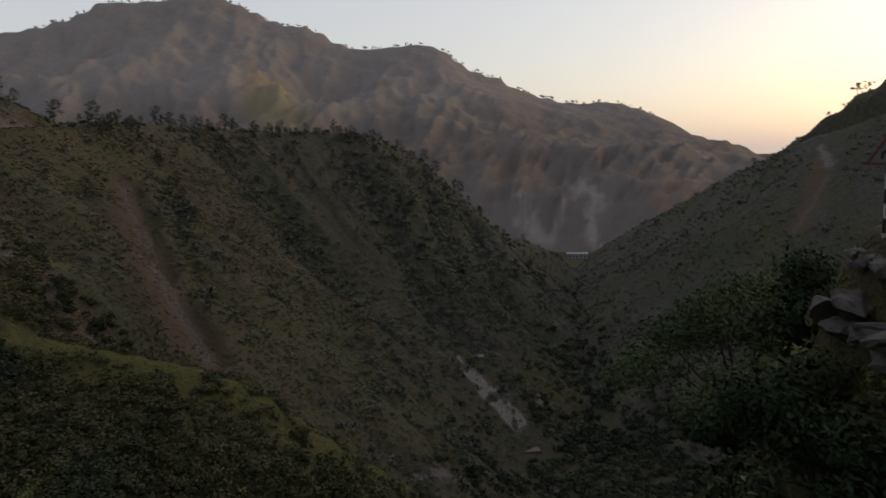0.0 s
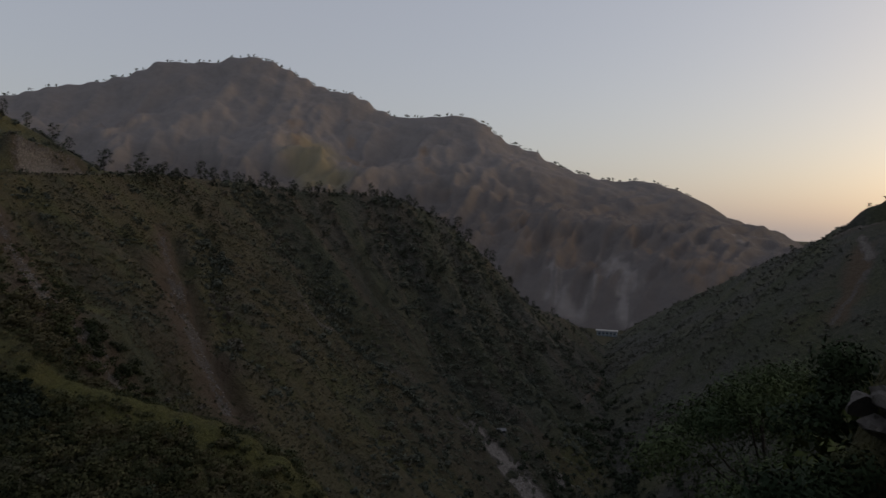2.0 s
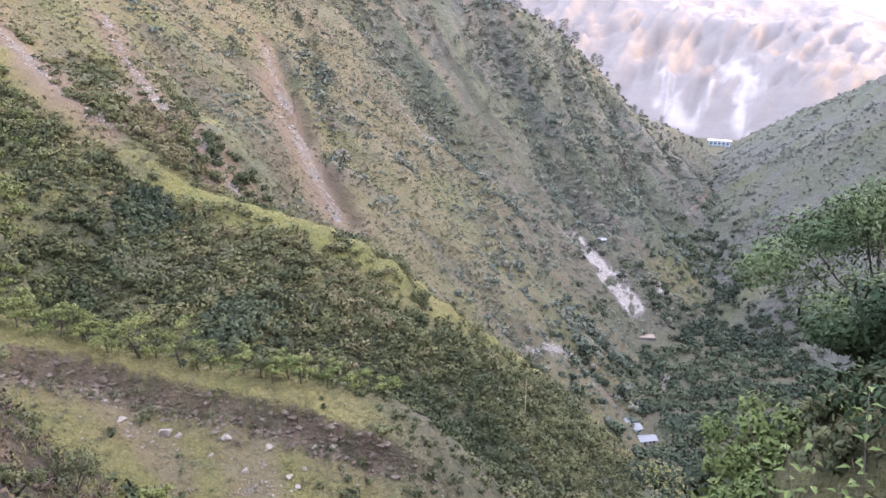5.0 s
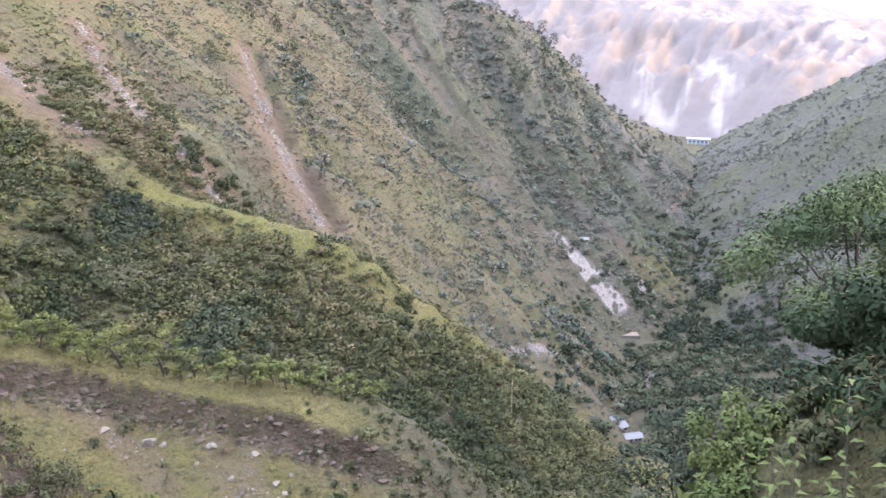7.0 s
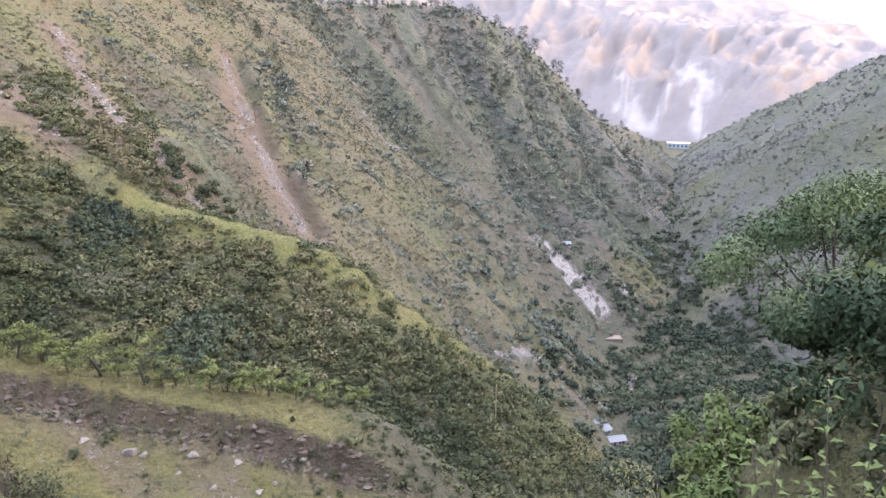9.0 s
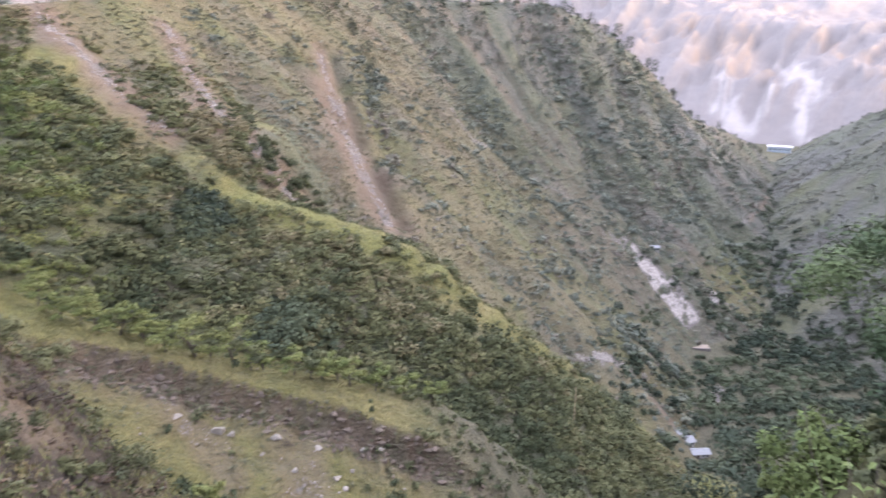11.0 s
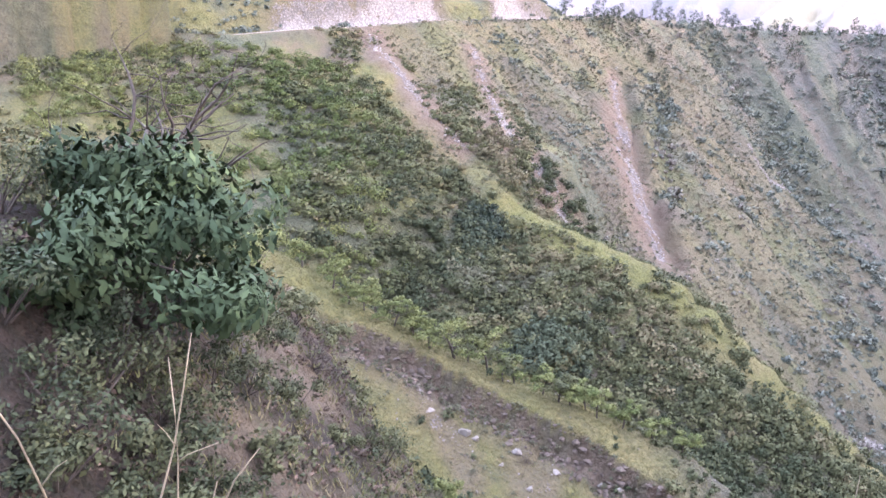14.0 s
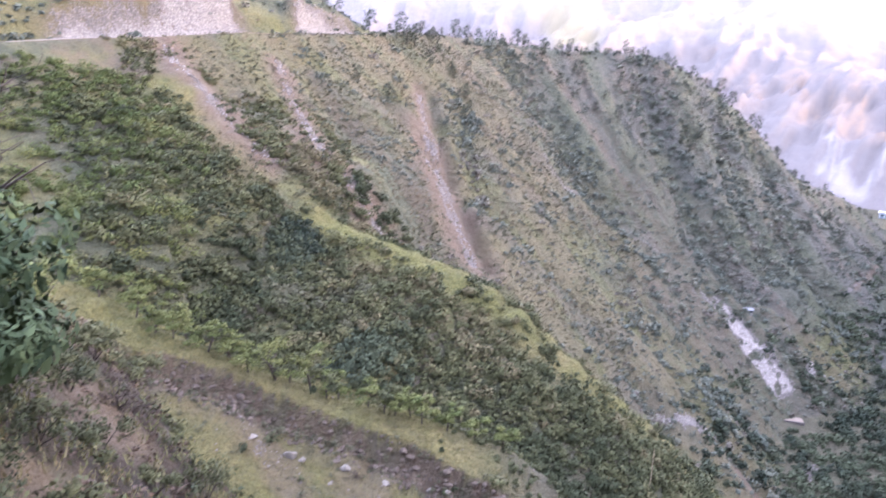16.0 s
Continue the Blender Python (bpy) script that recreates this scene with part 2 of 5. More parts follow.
def mountain_form(x, y):
    r = np.hypot(x, y)
    zc, s, a = spur(x, y, MOUNTAIN, 0.0, 0.0, 25.0, 60)
    _, _, behind = near_line(x, y, MOUNTAIN)
    u = a / (a + np.maximum(r - 1112, 1))
    h = np.where(behind > 0, zc - 0.4 * a, zc - (zc + 167) * np.where(u < 0.86, 0.80 * u / 0.86, 0.80 + 0.20 * (u - 0.86) / 0.14))
    h = np.where((y > 0) & (r > 1100), h, -400)
    size = np.clip((zc + 120) / 450, 0.12, 1)
    w = fbm(x / 420, y / 420, 31, 3)
    s = np.arctan2(x, y) * 2000 + 0.3 * a + 35 * fbm(x / 150, y / 150, 32)
    g1 = 1 - np.abs(fbm(s / 330 + w * 1.1 + a / 1600, a / 900, 33, 6) - 0.5) * 4
    g2 = 1 - np.abs(fbm(s / 120 + w * 0.9, a / 420, 35, 5) - 0.5) * 4
    g3 = 1 - np.abs(fbm(s / 34 + w * 1.6, a / 170, 36, 4) - 0.5) * 4
    low = smooth(350, 700, a) * smooth(1180, 1020, a)
    foot = smooth(1112, 1330, r)
    h = h + size * ((np.clip(g1, -0.6, 1) - 1) * 62 * smooth(20, 450, a) + (np.clip(g2, -0.6, 1) - 1) * 30 * smooth(15, 240, a) + 40 * smooth(200, 700, a)) * foot
    h = h + (np.clip(g3, -0.8, 1) - 1) * (3 + 9 * low) * smooth(30, 250, a) * foot + (fbm(x / 60, y / 60, 37, 6) - 0.55) * 40 * size * smooth(0, 90, a) * foot
    step = fbm(x / 300, y / 300, 38) * 60
    for top in (40, -45):        # cliff bands
        h = h + 9 * low * (smooth(top + step - 26, top + step + 8, h) - smooth(top + step - 80, top + step + 60, h))
    return h, s, a


def land(x, y):
    """Ground height, the landform it belongs to, and the run along and down that landform."""
    r = np.hypot(x, y)
    forms = []
    d, zr, _ = near_line(x, y, RIVER)
    floor = zr + 0.05 * np.maximum(d - 8, 0) + 0.00012 * np.minimum(d, 700) ** 2 * 0.2 - 1.5 * smooth(7, 2, d)
    floor = floor + 1.6 * (fbm(x / 14, y / 14, 3) - 0.5) + smooth(2500, 4500, r) * 30
    forms.append((floor, d, d))
    forms.append(limited(terrace_form, x, y, r < 240))    # 1
    forms.append(limited(spur_form, x, y, r < 480))    # 2
    forms.append(limited(left_form, x, y, (r > 120) & (r < 1400)))    # 3
    forms.append(limited(right_form, x, y, (r > 120) & (r < 1900)))    # 4
    a, zr, side = near_line(x, y, ROAD_NEAR[:-3])                        # 5, the camera's own hillside
    s, h = a, zr - (0.8 + 0.95 * smooth(6, 11, r)) * np.where(a < 14, np.maximum(a - 2, 0), 12 + 0.57 * (a - 14))
    h = h + (fbm(x / 7, y / 7, 21) - 0.5) * 2.4 * smooth(4, 15, a)
    forms.append((h, s, a))
    forms.append(limited(near_form, x, y, r < 150))                                # 6
    forms.append(limited(mountain_form, x, y, (r > 1100) & (y > 0)))      # 7
    h, s, a = crest(x, y, LEFT_HILL, 0.55, 14.0)                         # 8
    d, zr, side = near_line(x, y, LEFT_RIDGE[:8])
    steep = np.maximum(band(x, y, FACE_A, 12, 21, 0.3), band(x, y, FACE_B, 9, 22, 0.3))
    rough = 2.5 * (fbm(x / 6, y / 6, 45, 3) - 0.5)
    h = np.where(side > 0, np.minimum(h + 8 * steep, zr + 0.75 * d + steep * (1.5 * np.clip(d - 4, 0, 9) + rough)), zr - 1.1 * d)
    h = h + (fbm(x / 30, y / 30, 41) - 0.5) * 8 * smooth(3, 30, a)
    forms.append((h, s, a))
    h, s, a = crest(x, y, SUN_BLOCK_RIDGE, 1.1, 20.0)                         # 9
    forms.append((h + (fbm(x / 60, y / 60, 43) - 0.5) * 20, s, a))
    h, s, a = crest(x, y, ROAD_NEAR[-5:] + LEFT_RIDGE[1:3], 0.55, 4.0)   # 10, the head of the valley
    h = h - 0.9 * np.maximum(a - 85, 0)
    forms.append((h + (fbm(x / 25, y / 25, 47) - 0.5) * 12 * smooth(3, 40, a), s, a))
    z = np.full(x.shape, -1e9)
    zone, along, away = np.zeros(x.shape, int), np.zeros(x.shape), np.zeros(x.shape)
    for i, (h, s, a) in enumerate(forms):
        m = h > z
        zone, along, away = np.where(m, i, zone), np.where(m, s, along), np.where(m, a, away)
        soft = 3.0 if i else 0.1
        diff = np.abs(h - z)
        z = np.maximum(h, z) + np.where(diff < soft, (soft - diff) ** 2 / (4 * soft), 0)
    # the hill above the near road, behind the camera
    d, zr, side = near_line(x, y, ROAD_NEAR)
    up = (side > 0) & (r < 420) & (y < 0.6 * np.abs(x) + 60) & ((x > -150) | (y < 150))
    z = np.where(up & (d < 300), np.maximum(z, zr + 0.62 * np.maximum(d - 4, 0) + 0.4 * (fbm(x / 6, y / 6, 51) - 0.5) * np.minimum(d, 10)), z)
    # benches cut for the roads
    for pts, half, run in ((ROAD_NEAR, 2.8, 1.5), (ROAD_LEFT, 4.2, 5.0), (ROAD_RIGHT, 5.0, 6.0)):
        d, zr, side = near_line(x, y, pts)
        w = smooth(half + run, half, d)
        z = z * (1 - w) + zr * w
    return z, zone, along, away


def cover(x, y, z, zone, along, away):
    """What covers the ground: grass, bare soil, loose stone, all 0..1."""
    r = np.hypot(x, y)
    n1, n2 = fbm(x / 22, y / 22, 81), fbm(x / 5, y / 5, 83)
    grass, soil, stone = np.zeros(x.shape), np.zeros(x.shape), np.zeros(x.shape)
    dt, _, st = near_line(x, y, TERRACE)
    on1 = zone == 1
    grass = np.where(on1, np.where(st > 0, smooth(14, 6, dt), 1 - smooth(4.2, 5.2, dt) * 0.2 * (0.4 + n2)) * smooth(72, 56, along + 12 * (n1 - 0.5)), grass)
    edge = bank_line(along, x, y)
    below = np.where(on1 & (st < 0), smooth(edge - 0.1, edge + 0.25, dt) * bank_reach(along), 0)
    soil = np.maximum(soil, below * smooth(edge + 7 + 7 * (n1 - 0.5), edge + 2.5, dt) * (0.05 + 0.4 * smooth(0.46, 0.6, n2)))
    soil = np.maximum(soil, below * smooth(edge + 3.0, edge + 1.4, dt + 3 * (n2 - 0.5)) * (0.3 + 0.6 * smooth(0.42, 0.56, fbm(x / 3, y / 3, 86))))
    grass = np.where(below > 0.5, grass * np.maximum(smooth(edge + 1.6, edge + 3.4, dt + 4 * (n2 - 0.5)), 0.6 * smooth(0.40, 0.54, n2)), grass)
    for line, w, k in (([(-52, 62.5), (-48, 61.5), (-44, 60.5), (-39, 57)], 1.7, 12), ([(-35, 65), (-33, 62), (-30, 57), (-28, 52)], 2.6, 27)):
        soil = np.maximum(soil, 0.6 * band(x, y, line, w * 1.4, k))
        stone = np.maximum(stone, 0.42 * band(x, y, line, w, k + 1, 0.8))
    on2 = (zone == 2)
    grass = np.where(on2, smooth(17, 4, away + 14 * (n1 - 0.5)), grass)
    grass = np.where(on2 & (along < 120), np.maximum(grass, smooth(0.42, 0.6, n1)), grass)
    ds, _, _ = near_line(x, y, SPUR)
    grass = np.where((zone == 2) | (zone == 10) | (zone == 3), np.maximum(grass, 0.75 * smooth(8.5, 2.5, ds + 9 * (n2 - 0.5) + 4 * (n1 - 0.5))), grass)
    on3 = zone == 3
    ridge_grass = grass
    grass = np.where(on3, np.maximum(ridge_grass, smooth(380, 120, along) * smooth(0.36, 0.56, n1) * 0.5), grass)
    soil = np.where(on3, smooth(0.46, 0.62, fbm(along / 9, away / 70, 87)) * 0.42 * smooth(420, 200, along) * (1 - ravines(x, y)), soil)
    soil = np.where(on3, np.maximum(soil, smooth(0.57, 0.64, fbm(along / 5, away / 90, 89)) * 0.4 * (1 - ravines(x, y))), soil)
    on10 = (zone == 10) | (zone == 8)
    grass = np.where(on10, np.maximum(grass, smooth(0.38, 0.58, n1) * 0.7), grass)
    soil = np.where(zone == 10, np.maximum(soil, smooth(0.5, 0.62, n2) * 0.5 * (away < 30)), soil)
    grass = np.where(zone == 4, smooth(0.5, 0.7, n1) * 0.18, grass)
    on6 = zone == 6
    soil = np.where(on6, smooth(0.38, 0.55, 0.4 * n1 + 0.6 * fbm(x / 2.2, y / 2.2, 84)) * 0.8, soil)
    grass = np.where(on6, smooth(0.45, 0.6, fbm(x / 3.5, y / 3.5, 91)) * 0.6, grass)
    grass = np.where(zone == 5, 0.6 + 0.4 * smooth(0.35, 0.6, n2), grass)
    for line, w, k in ((GULLY_A[:3], 2.4, 3), (GULLY_A[2:], 5.0, 2), (SLIP, 4.0, 6), (GULLY_B[:3], 2.6, 4), (GULLY_B[2:], 5.0, 5)):
        soil = np.maximum(soil, band(x, y, line, w * 2.2, k))
        stone = np.maximum(stone, (0.66 if k in (2, 5) else 0.58) * band(x, y, line, w * 0.9, k + 20, 0.9))
    for line, w, k in ((STREAK_A, 1.6, 7), (STREAK_B, 1.2, 8), (SCREE, 5.0, 9), (SCREE[1:], 7.0, 28), ([(22, 372), (32, 364)], 4.5, 30), ([(-10, 383), (-2, 385)], 3.0, 29), ([(50, 387), (57, 390)], 4.5, 10), ([(-9, 252), (-2, 262), (5, 274)], 4.5, 11),
                       ([(72, 468), (82, 492), (89, 505)], 1.1, 31), ([(39, 408), (41, 402), (44, 394)], 0.9, 32), ([(-110, 199), (-102, 198)], 3.0, 13), ([(-92, 246), (-86, 239)], 1.8, 14)):
        stone = np.maximum(stone, band(x, y, line, w, k, 0.9) * (1.0 if k in (9, 10, 28, 30) else 0.8))
    stone = stone * smooth(0.30, 0.42, fbm(x / 3.2, y / 3.2, 90, 3))
    soil = np.maximum(soil, band(x, y, [(18, 262), (25, 258)], 5, 15))
    soil = np.maximum(soil, band(x, y, [(80, 485), (97, 545), (115, 608)], 1.6, 16, 0.2) * 0.9)
    grass = np.maximum(grass, 0.6 * band(x, y, [(58, 402), (68, 416)], 15, 17))
    d, _, _ = near_line(x, y, RIVER)
    stone = np.maximum(stone, np.where((zone == 0) & (r > 200), smooth(3.5, 1.5, d + 9 * (n2 - 0.42)) * smooth(0.5, 0.62, fbm(x / 16, y / 16, 72)) * 0.7, 0))
    face = np.maximum(band(x, y, FACE_A, 13, 21, 0.5), band(x, y, FACE_B, 9, 22, 0.5))
    for pts, w, show in ((ROAD_LEFT, 17, face), (ROAD_RIGHT, 20, 0.8)):
        d, _, side = near_line(x, y, pts)
        cut = np.where(side > 0, smooth(w, w * 0.45, d + 12 * (n1 - 0.5)) * show, smooth(6, 2.5, d + 5 * (n2 - 0.5)))
        soil = np.maximum(soil, cut * 0.8)
        stone = np.maximum(stone, np.where(side > 0, cut * smooth(0.30, 0.46, n2 * 0.5 + fbm(x / 11, y / 11, 93) * 0.5), 0) * 0.84)
    soil = np.maximum(soil, band(x, y, [(253, 470), (241, 452), (220, 431)], 7, 18))
    stone = np.maximum(stone, np.maximum(0.8 * band(x, y, [(258, 482), (252, 460)], 4, 19, 0.9), 0.7 * band(x, y, [(245, 450), (228, 437), (214, 428)], 2.4, 20, 0.9)))
    return grass, soil, stone


def bank_lip(zone, along, x, y):
    """The broken face under the terrace's edge."""
    d, _, side = near_line(x, y, TERRACE)
    edge = bank_line(along, x, y)
    return np.where((zone == 1) & (side < 0), smooth(edge, edge + 0.3, d) * smooth(edge + 3.4, edge + 1.4, d + 2 * (fbm(x / 3, y / 3, 59) - 0.5)), 0.0) * bank_reach(along)


def earth_shade(zone, x, y):
    """Tree shade put into the near slopes' earth colour, fullest on the bank's left."""
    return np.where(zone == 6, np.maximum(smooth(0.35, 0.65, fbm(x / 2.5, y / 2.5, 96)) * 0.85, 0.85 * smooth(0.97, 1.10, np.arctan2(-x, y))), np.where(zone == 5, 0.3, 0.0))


def hazed(zone, along, away, x, y):
    """Haze painted into the scrub's colour on the farther slopes."""
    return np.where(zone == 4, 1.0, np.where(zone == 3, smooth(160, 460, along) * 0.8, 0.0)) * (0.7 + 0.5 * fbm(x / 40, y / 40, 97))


def crags(x, y):
    """On the mountain: ochre cliffs, pale slips and a shoulder tinted as if sunlit."""
    n = fbm(x / 60, y / 60, 95)
    ochre, pale, green = np.zeros(x.shape), np.zeros(x.shape), np.zeros(x.shape)
    for line, w in (([(94, 1600), (98, 1450), (105, 1320)], 30), ([(172, 1600), (176, 1500), (184, 1330)], 30), ([(405, 1400), (420, 1300), (400, 1216)], 46), ([(-163, 1979), (-114, 1719), (-70, 1665)], 16),
                    ([(-520, 1975), (-470, 1839), (-417, 1738)], 26), ([(-410, 2125), (-327, 1843), (-269, 1706)], 14), ([(330, 1500), (340, 1400)], 16), ([(20, 1600), (30, 1450)], 14)):
        ochre = np.maximum(ochre, band(x, y, line, w, int(w), 0.8))
    for line, w in (([(142, 1290), (143, 1200)], 11), ([(138, 1200), (150, 1160), (165, 1150)], 20), ([(255, 1350), (268, 1240)], 22), ([(262, 1240), (248, 1170), (238, 1120)], 11), ([(560, 1640), (590, 1600)], 18), ([(210, 1240), (190, 1170)], 7)):
        pale = np.maximum(pale, band(x, y, line, w, int(w) + 3, 0.9))
    # warm yellow painted on the shoulder to stand for sunlight
    green = band(x, y, [(-429, 1809), (-400, 1680), (-353, 1570)], 66, 5)
    turn = np.arctan2(x, y) * 1500
    fluted = smooth(0.40, 0.58, fbm(turn / 16, np.hypot(x, y) / 110, 99, 4))
    return ochre * smooth(0.3, 0.5, n) * (0.35 + 0.65 * fluted), pale * (0.25 + 0.75 * smooth(0.36, 0.5, fbm(turn / 9, np.hypot(x, y) / 80, 100, 4))), green

# ---- materials ----
def shader(name, rough=0.9, gloss=0.2):
    m = bpy.data.materials.new(name)
    m.use_nodes = True
    b = m.node_tree.nodes["Principled BSDF"]
    b.inputs["Roughness"].default_value = rough
    b.inputs["Specular IOR Level"].default_value = gloss
    return m, m.node_tree.nodes, m.node_tree.links, b


def noise_node(nodes, links, where, scale, detail=4.0, rough=0.6, distort=0.0):
    n = nodes.new("ShaderNodeTexNoise")
    n.inputs["Scale"].default_value = scale
    n.inputs["Detail"].default_value = detail
    n.inputs["Roughness"].default_value = rough
    n.inputs["Distortion"].default_value = distort
    links.new(where, n.inputs["Vector"])
    return n.outputs["Fac"]


def ramp(nodes, links, fac, low, high, a, b):
    n = nodes.new("ShaderNodeMapRange")
    for i, v in enumerate((low, high, a, b)):
        n.inputs[i + 1].default_value = v
    links.new(fac, n.inputs[0])
    return n.outputs[0]


def blend(nodes, links, fac, a, b, kind="MIX"):
    n = nodes.new("ShaderNodeMix")
    n.data_type, n.blend_type = "RGBA", kind
    for socket, v in ((n.inputs[0], fac), (n.inputs[6], a), (n.inputs[7], b)):
        if isinstance(v, (tuple, float, int)):
            socket.default_value = (*v, 1) if isinstance(v, tuple) else v
        else:
            links.new(v, socket)
    return n.outputs[2]


def times(nodes, links, a, b):
    n = nodes.new("ShaderNodeMath")
    n.operation = "MULTIPLY"
    for i, v in enumerate((a, b)):
        if isinstance(v, (float, int)):
            n.inputs[i].default_value = v
        else:
            links.new(v, n.inputs[i])
    return n.outputs[0]


def relief(nodes, links, bsdf, height, depth, strength=1.0):
    n = nodes.new("ShaderNodeBump")
    n.inputs["Strength"].default_value = strength
    n.inputs["Distance"].default_value = depth
    links.new(height, n.inputs["Height"])
    links.new(n.outputs[0], bsdf.inputs["Normal"])
    return n


def plain(name, colour, rough=0.8, metal=0.0, scale=6.0, vary=0.25, bump=0.01, gloss=0.3):
    """A surface of one colour with worn, stained variation at two scales."""
    m, n, l, b = shader(name, rough, gloss)
    where = n.new("ShaderNodeTexCoord").outputs["Object"]
    f1, f2 = noise_node(n, l, where, scale, 5), noise_node(n, l, where, scale * 0.18, 3)
    dark = tuple(c * (1 - vary) for c in colour)
    light = tuple(min(1, c * (1 + vary * 0.6)) for c in colour)
    c = blend(n, l, ramp(n, l, f1, 0.3, 0.7, 0, 1), dark, light)
    c = blend(n, l, ramp(n, l, f2, 0.4, 0.7, 0, 0.5), c, dark)
    l.new(c, b.inputs["Base Color"])
    b.inputs["Metallic"].default_value = metal
    relief(n, l, b, f1, bump)
    return m


def attr(nodes, name):
    n = nodes.new("ShaderNodeAttribute")
    n.attribute_name = name
    return n.outputs["Fac"]


def make_ground():
    m, n, l, b = shader("hillside_ground", 0.95, 0.1)
    where = n.new("ShaderNodeTexCoord").outputs["Object"]
    fine = noise_node(n, l, where, 1.9, 6, 0.7)
    mid = noise_node(n, l, where, 0.33, 5, 0.65)
    big = noise_node(n, l, where, 0.045, 4, 0.6)
    c = blend(n, l, ramp(n, l, mid, 0.38, 0.62, 0, 1), SCRUB_FLOOR, DRY)
    c = blend(n, l, ramp(n, l, big, 0.4, 0.65, 0, 0.55), c, DRY_BROWN)
    # haze on the farther slopes, put into the ground colour
    hazed_scrub = blend(n, l, ramp(n, l, mid, 0.38, 0.62, 0, 1), HAZED_DARK, HAZED)
    c = blend(n, l, attr(n, "hazed"), c, hazed_scrub)
    green = blend(n, l, ramp(n, l, mid, 0.35, 0.6, 0, 1), SCRUB_GREEN, SCRUB_OLIVE)
    c = blend(n, l, times(n, l, attr(n, "streak"), ramp(n, l, big, 0.35, 0.6, 0.45, 0.9)), c, green)
    g = blend(n, l, ramp(n, l, fine, 0.3, 0.7, 0, 1), GRASS_DARK, GRASS)
    g = blend(n, l, ramp(n, l, big, 0.42, 0.6, 0, 0.8), g, GRASS_DRY)
    c = blend(n, l, times(n, l, attr(n, "grass"), ramp(n, l, mid, 0.25, 0.5, 0.35, 1.0)), c, g)
    s = blend(n, l, ramp(n, l, mid, 0.35, 0.65, 0, 1), SOIL, SOIL_RED)
    s = blend(n, l, ramp(n, l, fine, 0.5, 0.75, 0, 0.7), s, SOIL_DARK)
    c = blend(n, l, attr(n, "soil"), c, s)
    # shade of the near bank's trees, mixed into the earth colour
    c = blend(n, l, attr(n, "earth_shade"), c, blend(n, l, ramp(n, l, fine, 0.35, 0.65, 0, 1), (0.010, 0.008, 0.007), (0.032, 0.022, 0.018)))
    v = n.new("ShaderNodeTexVoronoi")
    v.inputs["Scale"].default_value = 1.3
    l.new(where, v.inputs["Vector"])
    st = blend(n, l, ramp(n, l, v.outputs["Distance"], 0.1, 0.6, 0, 1), STONE, STONE_DARK)
    bright = blend(n, l, ramp(n, l, v.outputs["Distance"], 0.1, 0.6, 0, 1), (0.42, 0.380, 0.340), (0.25, 0.222, 0.198))
    st = blend(n, l, ramp(n, l, attr(n, "stone"), 0.72, 0.95, 0, 1), st, bright)
    edge = n.new("ShaderNodeMath")
    edge.operation = "ADD"
    l.new(attr(n, "stone"), edge.inputs[0])
    l.new(ramp(n, l, fine, 0.2, 0.8, -0.45, 0.45), edge.inputs[1])
    edge2 = n.new("ShaderNodeMath")
    edge2.operation = "ADD"
    l.new(edge.outputs[0], edge2.inputs[0])
    l.new(ramp(n, l, mid, 0.3, 0.7, -0.3, 0.3), edge2.inputs[1])
    c = blend(n, l, ramp(n, l, edge2.outputs[0], 0.50, 0.62, 0, 1), c, st)
    c = blend(n, l, ramp(n, l, fine, 0.35, 0.7, 0.45, 0.0), c, (0.018, 0.018, 0.012))
    l.new(c, b.inputs["Base Color"])
    bump = relief(n, l, b, mid, 2.0, 0.9)
    second = n.new("ShaderNodeBump")
    second.inputs["Strength"].default_value, second.inputs["Distance"].default_value = 0.9, 0.45
    l.new(fine, second.inputs["Height"])
    l.new(bump.outputs[0], second.inputs["Normal"])
    l.new(second.outputs[0], b.inputs["Normal"])
    return m


def make_mountain():
    m, n, l, b = shader("mountain_rock", 0.95, 0.1)
    where = n.new("ShaderNodeTexCoord").outputs["Object"]
    big = noise_node(n, l, where, 0.006, 6, 0.65)
    mid = noise_node(n, l, where, 0.05, 8, 0.75)
    c = blend(n, l, ramp(n, l, mid, 0.35, 0.65, 0, 1), MOUNT_A, MOUNT_B)
    c = blend(n, l, ramp(n, l, big, 0.42, 0.62, 0, 0.35), c, MOUNT_C)
    # the dry mask mixes in lighter greys that stand for haze
    c = blend(n, l, attr(n, "dry"), c, blend(n, l, ramp(n, l, mid, 0.35, 0.65, 0, 1), MOUNT_HAZE, MOUNT_HAZE_PALE))
    c = blend(n, l, times(n, l, attr(n, "green"), 0.75), c, MOUNT_SUNLIT)
    c = blend(n, l, times(n, l, attr(n, "ochre"), ramp(n, l, mid, 0.3, 0.6, 0.5, 1.0)), c, MOUNT_OCHRE)
    c = blend(n, l, times(n, l, attr(n, "pale"), ramp(n, l, mid, 0.3, 0.6, 0.5, 1.0)), c, MOUNT_PALE)
    l.new(c, b.inputs["Base Color"])
    relief(n, l, b, mid, 14.0, 0.28)
    return m


